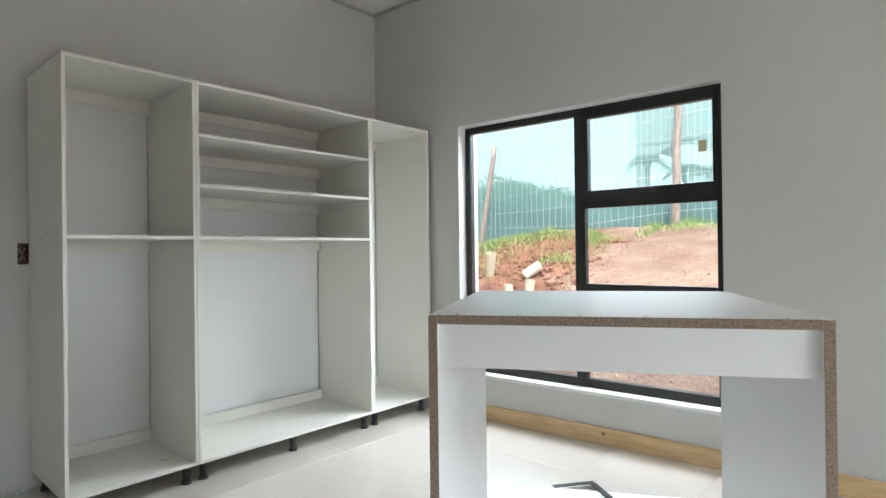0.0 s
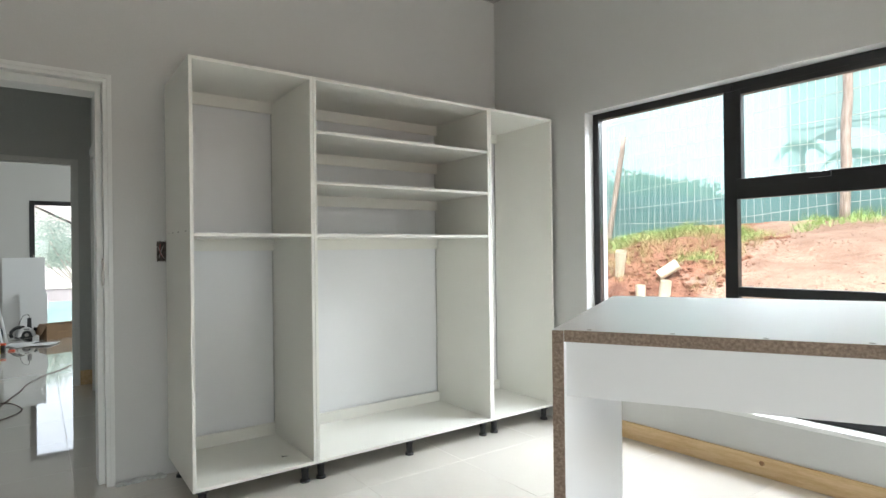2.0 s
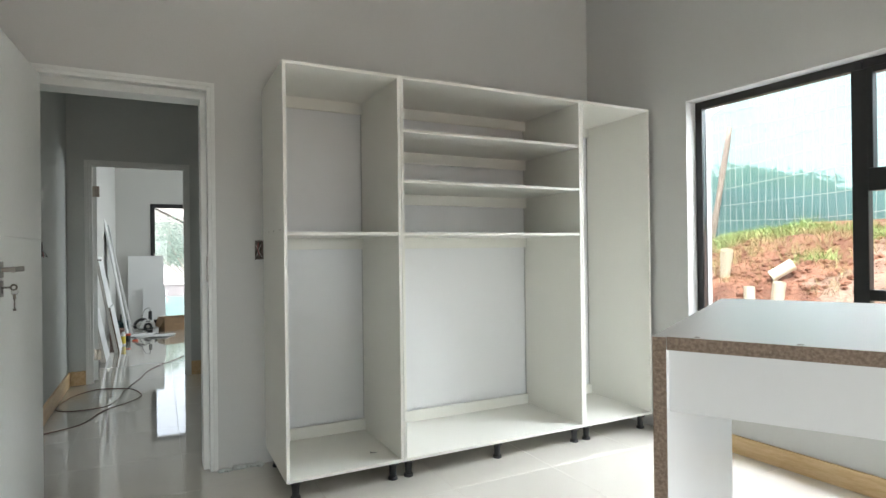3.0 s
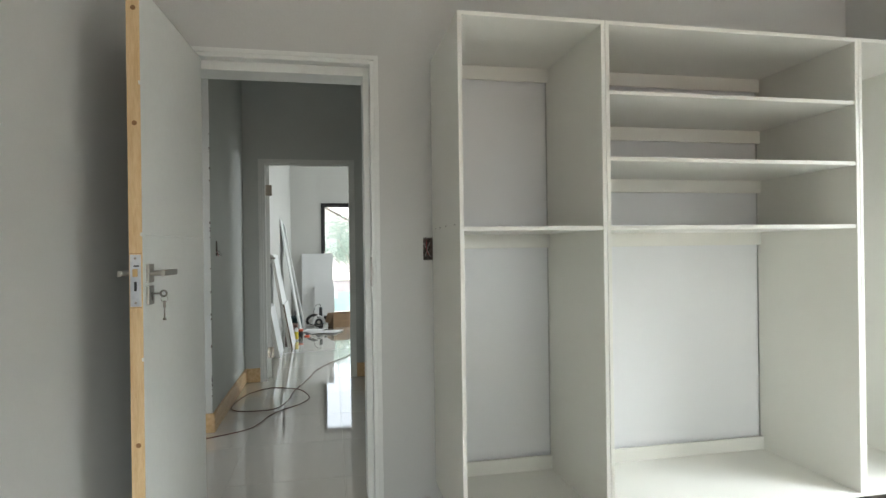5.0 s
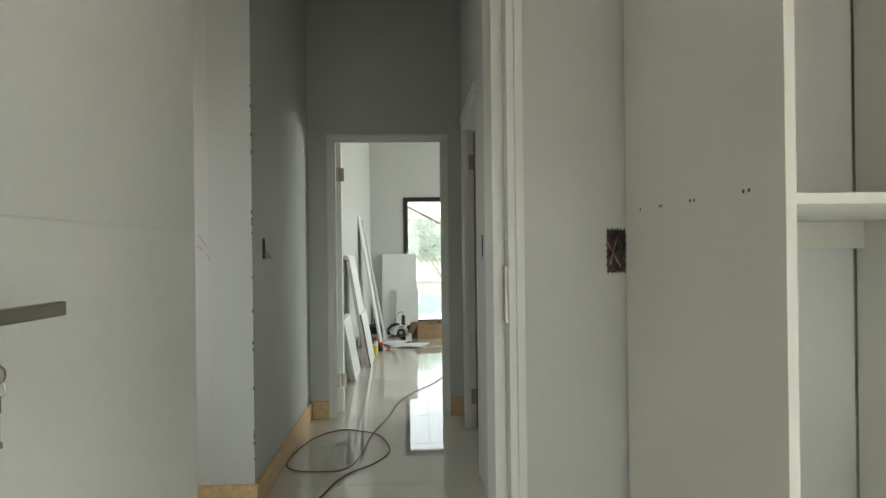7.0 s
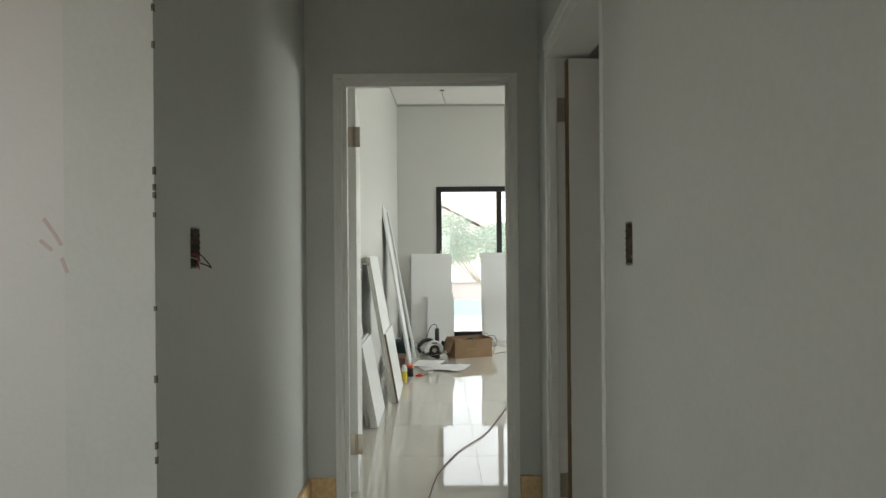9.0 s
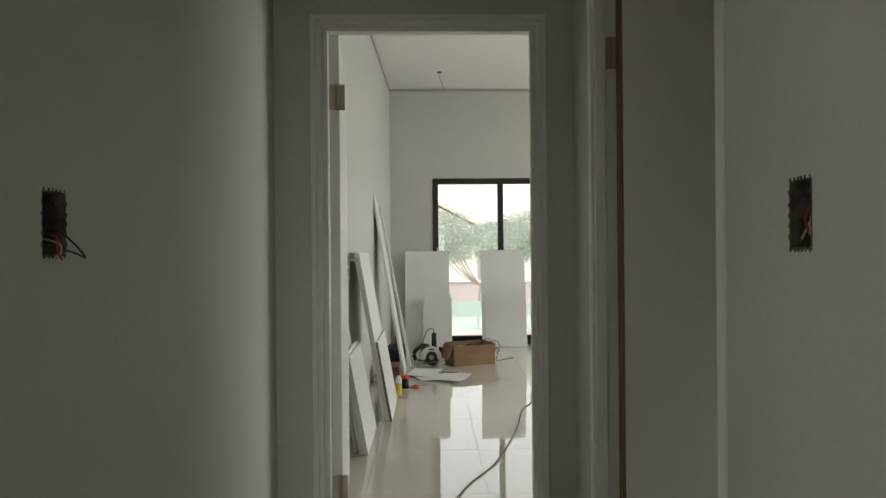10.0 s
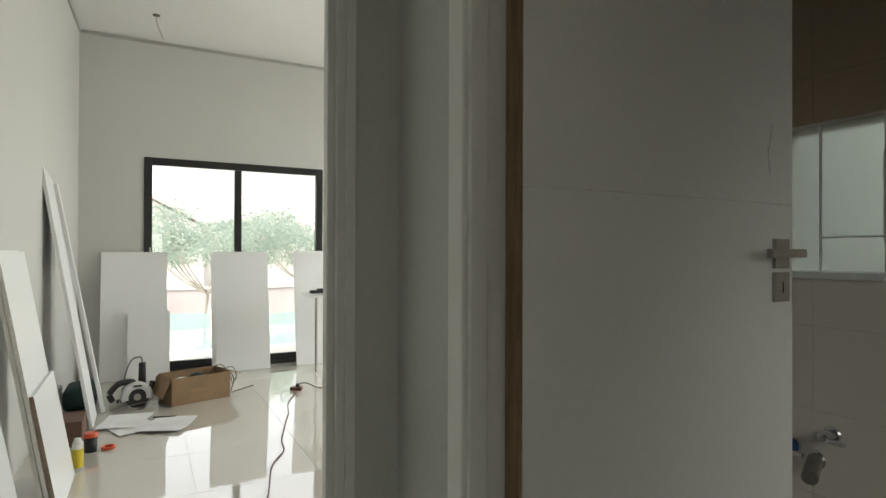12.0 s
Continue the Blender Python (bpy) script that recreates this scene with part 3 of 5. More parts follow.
for nm, a, mt in (("handle_rose", (0.665, -0.049, 1.10, 0.719, -0.040, 1.166), STEEL), ("key_plate", (0.665, -0.049, 1.025, 0.719, -0.040, 1.091), STEEL),
                  ("lever", (0.58, -0.094, 1.124, 0.705, -0.080, 1.143), STEEL), ("spindle", (0.684, -0.085, 1.126, 0.700, -0.049, 1.141), STEEL),
                  ("keyhole", (0.690, -0.0505, 1.045, 0.694, -0.0488, 1.069), RUBBER), ("rear_lever", (0.60, 0.042, 1.124, 0.725, 0.056, 1.143), STEEL),
                  ("rear_rose", (0.665, 0.0, 1.10, 0.719, 0.009, 1.166), STEEL), ("rear_spindle", (0.684, 0.009, 1.126, 0.700, 0.045, 1.141), STEEL)):
    part(nm, B(a[0] + 0.030, a[1], a[2] + 0.028, a[3] + 0.030, a[4], a[5] + 0.028, bevel=0.0012, m=DM), mt, d3h)
for z in (0.22, 1.80):
    hinge(d3, -2.437, 1.168, z, "x")


# ---------------------------------------------------------------- skirtings
def skirting(x0, y0, x1, y1, z1=0.128, at=None, knots=()):
    ob = structure("baseboard", B(x0, y0, 0.001, x1, y1, z1, bevel=0.004), PINE, "raw knotty pine skirting board", "skirting", at=at)
    for k in knots:
        part("knot", rod(bmesh.new(), k, (k[0], k[1] - 0.0025, k[2]), 0.013, 0.012, 14), KNOT, ob)
    return ob


skirting(0.62, -0.018, 7.2, 0.0, 0.105, at=WIN, knots=((1.95, -0.0175, 0.07), (2.9, -0.0175, 0.04)))
skirting(-2.775, 0.0, -1.33, 0.018)
skirting(-1.33, -3.0, -1.312, 0.018, knots=())
skirting(-2.775, 0.018, -2.757, 0.135)
skirting(-2.775, 1.017, -2.757, 1.12, 0.132)
skirting(0.0, 0.0, 0.018, 0.07, 0.10)
skirting(0.72, 0.0, 1.65, 0.018)

chips = structure("corner_bead", B(-1.333, -0.003, 0.129, -1.328, 0.002, 2.9, bevel=0.001), PRIMER, "thin plaster corner edge with chipped dark spots", "trim")
crng = random.Random(8)
for k in range(24):
    z = crng.choice((crng.uniform(0.2, 0.8), crng.uniform(0.3, 1.0), crng.uniform(0.9, 1.7), crng.uniform(1.6, 2.4)))
    w = crng.uniform(0.0006, 0.0020)
    part("chip", B(-1.3330 - w, -0.002, z, -1.3276 + w * 0.4, 0.0022 + w * 0.4, z + crng.uniform(0.003, 0.018)), HOLE, chips)

# ---------------------------------------------------------------- windows
def frame_bars(f, at, bars, depth0, depth1):
    for a, b, za, zb in bars:
        ob = part("window_frame", B(a, depth0, za, b, depth1, zb, bevel=0.003), BLACK, f)
        ob.matrix_basis = at


w1 = tagged(new("window_1"), "black aluminium window with one fixed and three stacked panes", "window", kind="structure")
U0, U1, Z0, Z1, UM = 0.857, 2.623, 0.312, 2.096, 1.765
frame_bars(w1, WIN, [(U0, U0 + 0.045, Z0, Z1), (U1 - 0.045, U1, Z0, Z1), (U0 + 0.045, U1 - 0.045, Z1 - 0.045, Z1), (U0 + 0.045, U1 - 0.045, Z0, Z0 + 0.055),
                     (UM - 0.035, UM + 0.035, Z0 + 0.055, Z1 - 0.045)], 0.085, 0.135)
frame_bars(w1, WIN, [(UM + 0.035, U1 - 0.045, 1.452, 1.562), (UM + 0.035, U1 - 0.045, 0.918, 0.972)], 0.083, 0.135)
frame_bars(w1, WIN, [(UM + 0.035, UM + 0.062, 1.562, Z1 - 0.045), (U1 - 0.062, U1 - 0.045, 1.562, Z1 - 0.045), (UM + 0.062, U1 - 0.062, Z1 - 0.075, Z1 - 0.045)], 0.078, 0.125)
ob = part("window_catch", B(2.15, 0.055, 1.53, 2.25, 0.083, 1.556, bevel=0.004), BLACK, w1, "black window stay handle")
ob.matrix_basis = WIN
ob = part("mullion_cap", B(UM - 0.012, 0.07, Z1 - 0.05, UM + 0.022, 0.085, Z1 - 0.012, bevel=0.003), BLACK, w1)
ob.matrix_basis = WIN
for a in ((U0 + 0.045, Z0 + 0.055, UM - 0.035, Z1 - 0.045), (UM + 0.062, 1.562, U1 - 0.062, Z1 - 0.075), (UM + 0.035, 0.972, U1 - 0.045, 1.452), (UM + 0.035, Z0 + 0.055, U1 - 0.045, 0.918)):
    ob = part("pane", B(a[0], 0.106, a[1], a[2], 0.112, a[3]), GLASS, w1)
    ob.matrix_basis = WIN
    ob.visible_shadow = False
ob = part("sticker", B(2.48, 0.104, 1.735, 2.525, 0.1055, 1.80), material("paper_sticker", (0.70, 0.60, 0.36), 0.7), w1, "small tan paper sticker")
ob.matrix_basis = WIN
ob = part("window_sill", B(U0 - 0.012, -0.012, Z0 - 0.022, U1 + 0.012, 0.085, Z0 + 0.002, bevel=0.004), TRIM, w1)
ob.matrix_basis = WIN

w3 = tagged(new("window_3"), "black aluminium sliding glass door", "sliding door", kind="structure")
Y0, Y1, YM, ZT = 0.612, 2.32, 1.455, 2.052


def far_bar(a, b, za, zb, x0=-7.70, x1=-7.63):
    return part("door_frame", B(x0, a, za, x1, b, zb, bevel=0.003), BLACK, w3)


far_bar(Y0, Y0 + 0.07, 0.0, ZT)
far_bar(Y1 - 0.07, Y1, 0.0, ZT)
far_bar(Y0 + 0.07, Y1 - 0.07, ZT - 0.07, ZT)
far_bar(Y0 + 0.07, Y1 - 0.07, 0.0, 0.035)
far_bar(YM - 0.035, YM + 0.035, 0.035, ZT - 0.07, -7.705, -7.645)
far_bar(Y0 + 0.07, YM - 0.035, 0.035, 0.10, -7.705, -7.66)
far_bar(YM + 0.035, Y1 - 0.07, 0.035, 0.10, -7.705, -7.66)
for a, b in ((Y0 + 0.07, YM - 0.035), (YM + 0.035, Y1 - 0.07)):
    part("pane", B(-7.685, a, 0.10, -7.679, b, ZT - 0.07), GLASS, w3).visible_shadow = False
part("handle", B(-7.63, Y0 + 0.045, 1.06, -7.605, Y0 + 0.06, 1.2, bevel=0.005), STEEL, w3, "grey pull handle")


# ---------------------------------------------------------------- open wall boxes
def open_box(label, m, w, h, wires):
    """A cut hole in the wall with loose wires; local x across, y out of the wall, z up."""
    t = thing("socket_box", label, "wall box", "open electrical boxes", at=m)
    bm = bmesh.new()
    box(bm, -w / 2, -0.045, -h / 2, w / 2, -0.04, h / 2)
    for a in ((-w / 2, -0.04, -h / 2, -w / 2 + 0.002, -0.0, h / 2), (w / 2 - 0.002, -0.04, -h / 2, w / 2, 0.0, h / 2), (-w / 2, -0.04, -h / 2, w / 2, 0.0, -h / 2 + 0.002), (-w / 2, -0.04, h / 2 - 0.002, w / 2, 0.0, h / 2)):
        box(bm, *a)
    part("cavity", bm, HOLE, t)
    rim = bmesh.new()
    rng = random.Random(3)
    for k in range(22):
        a = 2 * math.pi * k / 22
        x, z = math.cos(a), math.sin(a)
        q = max(abs(x), abs(z))
        box(rim, x / q * w / 2 - 0.0012, -0.002, z / q * h / 2 - 0.003, x / q * w / 2 + 0.0012 + 0.001 * rng.random(), 0.0006 + rng.random() * 0.0006, z / q * h / 2 + 0.003 + rng.random() * 0.002)
    part("broken_edge", rim, HOLE, t)
    for pts, mt in wires:
        part("wire", tube(bmesh.new(), pts, 0.0016, 6, 5), mt, t)
    return t


LOOP = [([(0.0, -0.03, -0.02), (-0.005, 0.0, -0.01), (-0.015, 0.02, -0.03), (-0.028, 0.03, -0.052), (-0.010, 0.025, -0.045), (0.0, 0.0, -0.035)], WIRE_K),
        ([(0.006, -0.03, -0.01), (0.004, 0.005, -0.02), (0.012, 0.012, -0.04), (0.002, 0.012, -0.055)], WIRE_R),
        ([(-0.006, -0.03, -0.02), (-0.004, 0.004, -0.03), (0.004, 0.012, -0.045), (0.010, 0.008, -0.05)], WIRE_W)]
CROSS = [([(-0.015, -0.035, 0.03), (0.0, -0.02, 0.0), (0.012, -0.01, -0.035)], WIRE_W), ([(0.015, -0.035, 0.03), (0.0, -0.015, -0.01), (-0.014, -0.008, -0.04)], WIRE_W),
         ([(0.0, -0.035, 0.04), (0.006, -0.012, 0.0), (-0.006, -0.01, -0.03)], WIRE_R)]
open_box("dark open socket box with loose wires beside the cupboards", pose(0.0, 1.2495, 1.2035, 0, 0, -90), 0.047, 0.105, CROSS)
open_box("open switch box with red and black wires hanging out", pose(-1.54, 0.0, 1.227), 0.056, 0.10, [(p, m) for p, m in LOOP])
open_box("open switch box cut into the wall, wires inside", pose(-1.447, 1.10, 1.228, 0, 0, 180), 0.048, 0.10, CROSS)


# ---------------------------------------------------------------- cupboard carcasses
def leg(parent, x, y, z):
    bm = rod(bmesh.new(), (x, y, 0.012), (x, y, z), 0.017, 0.020, 14)
    rod(bm, (x, y, 0.0), (x, y, 0.013), 0.026, 0.024, 16)
    rod(bm, (x, y, z - 0.018), (x, y, z), 0.030, 0.030, 16)
    return smooth(part("leg", bm, RUBBER, parent, "black plastic adjustable foot"))


def carcass(y0, y1, shelves, label, legs, holes=False):
    """An open cupboard box on feet: sides, top, base, shelves, back rails and a recessed back sheet."""
    t = thing("cupboard", label, "cupboard", "built-in wardrobe carcasses")
    zb, zt, xb, xf, th = 0.094, 2.10, 0.012, 0.6, 0.016
    part("side_panel", B(xb, y0, zb, xf, y0 + th, zt, bevel=0.0008), CARC, t)
    part("side_panel", B(xb, y1 - th, zb, xf, y1, zt, bevel=0.0008), CARC, t)
    part("top_panel", B(xb, y0 + th, zt - th, xf, y1 - th, zt, bevel=0.0008), CARC, t)
    part("base_panel", B(xb, y0 + th, zb, xf, y1 - th, zb + th, bevel=0.0008), CARC, t)
    part("back_sheet", B(0.004, y0 + th + 0.001, zb + th, 0.007, y1 - th - 0.0035, zt - th), MELA, t, "cooler white back sheet behind the rails")
    levels = [zt - th] + list(shelves)
    for z in shelves:
        part("shelf", B(xb + 0.02, y0 + th, z - th, xf - 0.004, y1 - th, z, bevel=0.001), CARC, t)
    for k, z in enumerate(levels):
        top = z - (0.0 if k == 0 else th)
        part("back_rail", B(0.0235, y0 + th, top - 0.067, 0.0375, y1 - th, top, bevel=0.0008), CARC, t)
    part("back_rail", B(0.0235, y0 + th, zb + th, 0.0375, y1 - th, zb + th + 0.067, bevel=0.0008), CARC, t)
    for x, y in legs:
        leg(t, x, y, zb)
    if holes:
        for k, x in enumerate((0.10, 0.20, 0.21, 0.33, 0.345, 0.50, 0.515)):
            part("drill_hole", rod(bmesh.new(), (x, y0 - 0.0006, 1.297), (x, y0 + 0.002, 1.297), 0.0032, seg=10), HOLE, t)
    return t


C = (1.270, 1.871, 3.068, 3.640)
carcass(C[0], C[1] - 0.002, (1.285,), "white open wardrobe carcass with one shelf, beside a doorway", [(0.555, 1.32), (0.555, 1.822), (0.08, 1.32), (0.08, 1.82)], holes=True)
carcass(C[1], C[2] - 0.002, (1.825, 1.56, 1.285), "wide white open wardrobe carcass with three upper shelves", [(0.555, 1.91), (0.555, 2.462), (0.555, 3.02), (0.08, 1.92), (0.08, 3.0)])
carcass(C[2], C[3], (), "narrow white open wardrobe carcass in the corner", [(0.555, 3.115), (0.555, 3.575), (0.08, 3.12)])
solid("screw", rod(rod(bmesh.new(), (0.44, 1.745, 0.114), (0.452, 1.772, 0.114), 0.002, 0.001, 8), (0.438, 1.741, 0.114), (0.44, 1.745, 0.114), 0.004, 0.004, 8), RUBBER,
             "dark loose screw lying on the cupboard base", "screw")
rub, rr = bmesh.new(), random.Random(14)
for k in range(26):
    y, r = 1.035 + 0.0085 * k + rr.uniform(-0.004, 0.004), rr.uniform(0.006, 0.016)
    lump = bmesh.ops.create_icosphere(rub, subdivisions=2, radius=r, matrix=Matrix.LocRotScale((0.014 + rr.uniform(0.0, 0.028), y, r * 0.55), None, (1.2, 1.4, 0.8)))
    for v in lump["verts"]:
        v.co += 0.004 * noise.noise_vector(v.co * 90)
        v.co.z, v.co.x = max(v.co.z, 0.0), max(v.co.x, 0.001)
solid("plaster_rubble", rub, PRIMER, "rough plaster lumps along the wall foot", "rubble", kind="stuff")

# ---------------------------------------------------------------- counter carcass with chipboard edges
DK = pose(2.705, 1.392, 0, 0, 0, 29.6)
desk = thing("counter_frame", "white melamine counter frame with raw chipboard edges", "counter", at=DK)
DW, DD, DH, T = 0.760, 0.71, 1.059, 0.020


def faced(name, a):
    """A melamine board with raw chipboard along its front edge."""
    x0, y0, z0, x1, y1, z1 = a
    p = part(name, B(x0, y0 + 0.0015, z0, x1, y1, z1, bevel=0.0006), MELA, desk)
    part("raw_edge", B(x0 + 0.0005, y0, z0 + 0.0005, x1 - 0.0005, y0 + 0.0015, z1 - 0.0005), CHIP, p, "raw brown chipboard edge")


faced("side_panel", (0, 0, 0, T, DD, DH - 0.001))
faced("side_panel", (DW - T, 0, 0, DW, DD, DH - 0.001))
faced("top_panel", (T, 0, DH - T, DW - T, DD, DH))
part("apron", B(T, 0.016, DH - T - 0.092, DW - T, 0.032, DH - T, bevel=0.0006), MELA, desk)
part("rear_apron", B(T, DD - 0.03, DH - T - 0.092, DW - T, DD - 0.014, DH - T, bevel=0.0006), MELA, desk)
for k in range(6):
    x = 0.06 + 0.125 * k
    part("screw_head", rod(bmesh.new(), (x, 0.01, DH - 0.0003), (x, 0.01, DH + 0.0007), 0.004, seg=10), STEEL, desk)
bs = thing("board", "white melamine board with dark edges lying on the floor", "board", at=pose(1.75, 2.80, 0.001, 0, 0, 29))
part("face", B(0, -0.62, 0, 1.15, 0, 0.016, bevel=0.0006), MELA, bs)
sq = thing("set_square", "dark metal set square lying on a white board", "set square", at=pose(2.165, 3.16, 0.0175, 0, 0, 29 + 25))
part("blade", B(-0.22, -0.03, 0, 0.0, 0, 0.003), BLACK, sq)
part("stock", B(-0.03, -0.20, 0, 0.0, -0.03, 0.006), BLACK, sq)

# ---------------------------------------------------------------- far room: boards, tools, cords
def leaning(label, x0, x1, yb, yt, zt, th=0.016, edge=CHIP, group="leaning boards", along="x"):
    """A board standing on its end and leaning on a wall. along x: base line y=yb, top y=yt; along y: base x=yb, top x=yt."""
    t = thing("board", label, "board", group)
    n = Vector((yt - yb, zt)).normalized()
    off = Vector((n.y, -n.x)) * th if (yt - yb) < 0 else Vector((-n.y, n.x)) * th
    off = -off
    quad = [(yb, 0.0), (yt, zt), (yt + off.x, zt + off.y), (yb + off.x, off.y)]
    low = min(q[1] for q in quad)
    quad = [(a, b - low) for a, b in quad]
    bm = bmesh.new()
    rows = [[bm.verts.new((x, a, b) if along == "x" else (a, x, b)) for a, b in quad] for x in (x0, x1)]
    for k in range(4):
        j = (k + 1) % 4
        bm.faces.new((rows[0][k], rows[0][j], rows[1][j], rows[1][k]))
    bm.faces.new(rows[0][::-1])
    bm.faces.new(rows[1])
    p = part("face", bm, MELA, t)
    xe = max(x0, x1) if along == "x" else min(x0, x1)
    d = 0.001 if along == "x" else -0.001
    bm = bmesh.new()
    rows = [[bm.verts.new((x, a, b) if along == "x" else (a, x, b)) for a, b in quad] for x in (xe, xe + d)]
    for k in range(4):
        j = (k + 1) % 4
        bm.faces.new((rows[0][k], rows[0][j], rows[1][j], rows[1][k]))
    bm.faces.new(rows[0][::-1])
    bm.faces.new(rows[1])
    part("raw_edge", bm, edge, t, "raw board edge")
    return t


EDGEG = material("grey_board_edge", (0.74, 0.72, 0.68), 0.8, dark=(0.62, 0.59, 0.55), scale=180, amount=1.2, bump=0.1)
# low stack beside the folded door
for k in range(3):
    leaning("short white board leaning in a stack by the wall", -4.41 + 0.01 * k, -3.908 - 0.006 * k, 0.212 - 0.019 * k, 0.108 - 0.019 * k, 0.565 + 0.012 * (k == 1), edge=EDGEG)
leaning("white board leaning behind a short stack", -4.37, -3.96, 0.140, 0.030, 0.75, edge=EDGEG)
# tall stack
for k in range(2):
    leaning("tall white board leaning in a stack on the wall", -5.10 + 0.012 * k, -4.53 - 0.004 * k, 0.287 - 0.02 * k, 0.090 - 0.02 * k, 1.155 + 0.006 * (k == 1), edge=EDGEG)
leaning("half-height white board leaning on a taller stack", -5.12, -4.535, 0.308, 0.212, 0.545, edge=CHIP)
# long strips
leaning("long narrow white board leaning on the wall", -6.30, -5.95, 0.33, 0.045, 1.73, th=0.02, edge=MELA)
leaning("thin long white batten leaning on the wall", -6.42, -6.345, 0.375, 0.08, 1.625, th=0.022, edge=MELA)
# boards against the sliding door
leaning("white board leaning on the end wall beside the sliding door", 0.273, 0.808, -7.42, -7.60, 1.152, edge=MELA, along="y")
leaning("white half-height board leaning in front of a taller one", 0.495, 0.83, -7.355, -7.445, 0.61, edge=MELA, along="y")
leaning("small white board leaning before two others", 0.49, 0.81, -7.315, -7.385, 0.48, edge=EDGEG, along="y")
leaning("white board leaning on the sliding glass door", 1.197, 1.735, -7.40, -7.60, 1.157, edge=MELA, along="y")
leaning("narrow white strip leaning before a white board", 1.23, 1.268, -7.36, -7.46, 0.66, edge=EDGEG, along="y")
leaning("white board leaning on the door frame", 1.998, 2.52, -7.40, -7.60, 1.168, edge=MELA, along="y")

table = thing("work_table", "white board table with tubular legs before the sliding door", "table")
part("tabletop", B(-7.12, 1.98, 0.745, -6.7, 2.95, 0.761, bevel=0.001), MELA, table)
for x, y in ((-7.06, 2.10), (-6.78, 2.10), (-7.06, 2.85), (-6.78, 2.85)):
    part("leg", rod(bmesh.new(), (x, y, 0), (x, y, 0.745), 0.012, seg=10), STEEL, table)
solid("planer", box(B(-7.06, 2.03, 0.762, -6.99, 2.28, 0.79, bevel=0.008), -7.05, 2.10, 0.788, -7.0, 2.22, 0.806, bevel=0.008), RUBBER, "dark hand tool lying on the white table", "tool")

# cardboard box with tools
BX = pose(-6.30, 0.808, 0, 0, 0, 107)
cb = thing("cardboard_box", "open brown cardboard box full of tools and cables", "box", at=BX)
L, W, BH, c = 0.445, 0.29, 0.205, 0.004
for nm, a in (("base", (0, 0, 0.0005, L, W, c)), ("front_wall", (0, 0, c, L, c, BH)), ("rear_wall", (0, W - c, c, L, W, BH)), ("end_wall", (0, c, c, c, W - c, BH)), ("end_wall", (L - c, c, c, L, W - c, BH))):
    part(nm, B(*a), CARD, cb)
for m, w, h in ((pose(0.0, 0.145, BH, 0, 207, 0), 0.28, 0.15), (pose(L, 0.145, BH, 0, 112, 0), 0.26, 0.10)):
    part("flap", B(-0.002, -w / 2, 0.0, 0.002, w / 2, h, m=m), CARD, cb)
part("flap", B(0.005, -0.001, 0, L - 0.005, 0.003, 0.11, m=pose(0, W, BH, -118, 0, 0)), CARD, cb)
part("printed_mark", B(0.14, -0.0006, 0.085, 0.27, 0.0004, 0.11), material("faded_print", (0.30, 0.19, 0.1), 0.8), cb, "faded printed bar")
for p, r in (((0.10, 0.11, 0.135), 0.06), ((0.25, 0.17, 0.125), 0.07), ((0.35, 0.10, 0.13), 0.05), ((0.18, 0.07, 0.10), 0.052)):
    bm = bmesh.new()
    bmesh.ops.create_icosphere(bm, subdivisions=2, radius=r, matrix=Matrix.LocRotScale(p, None, (1.2, 0.9, 0.9)))
    for v in bm.verts:
        v.co += 0.012 * noise.noise_vector(v.co * 14)
    smooth(solid("wrapped_tool", bm, WHITEP if r == 0.06 else (RUBBER if r < 0.055 else TEALP), "tool bundle lying in the cardboard box", "tool", at=BX))
for k, pts in enumerate((((0.30, 0.10, 0.10), (0.33, 0.06, 0.23), (0.38, 0.04, 0.26), (0.43, 0.06, 0.22), (0.45, 0.04, 0.15)), ((0.38, 0.12, 0.12), (0.43, 0.08, 0.21), (0.49, 0.05, 0.22), (0.52, 0.05, 0.14), (0.48, 0.04, 0.10), (0.46, 0.02, 0.16)),
                         ((0.40, 0.16, 0.14), (0.46, 0.12, 0.20), (0.52, 0.10, 0.12), (0.49, 0.08, 0.02), (0.56, 0.14, 0.004), (0.75, 0.22, 0.004)))):
    solid("tool_cable", tube(bmesh.new(), pts, 0.0035, 8, 8), CORD if k < 2 else WIRE_K, "looped power cable hanging over the box edge", "cable", at=BX)

# circular saw
SW = pose(-6.43, 0.55, 0, 0, 0, 100)
saw = thing("circular_saw", "white and dark hand-held circular saw on the floor", "power saw", at=SW)
part("base_plate", B(-0.15, -0.07, 0.0, 0.17, 0.07, 0.004, bevel=0.001, m=pose(0, 0, 0.03, 0, -6, 0)), STEEL, saw)
bm = bmesh.new()
arc = []
for k in range(25):
    p = math.radians(-14 + 208 * k / 24)
    arc.append([bm.verts.new((0.02 + r * math.cos(p), y, 0.085 + r * math.sin(p))) for r, y in ((0.106, -0.012), (0.106, -0.060), (0.094, -0.070), (0.060, -0.070), (0.060, -0.012))])
for a, b in zip(arc, arc[1:]):
    for k in range(5):
        j = (k + 1) % 5
        bm.faces.new((a[k], a[j], b[j], b[k]))
bm.faces.new(arc[0][::-1])
bm.faces.new(arc[-1])
smooth(part("blade_guard", bm, material("pale_grey_metal", (0.62, 0.62, 0.61), 0.45, metal=0.15, scale=12), saw, "pale grey blade guard"))
part("guard_mark", B(-0.01, -0.0715, 0.160, 0.05, -0.0702, 0.174), RUBBER, saw, "dark printed bar")
part("blade", rod(bmesh.new(), (0.02, -0.058, 0.085), (0.02, -0.05, 0.085), 0.08, seg=28), RUBBER, saw, "dark saw blade")
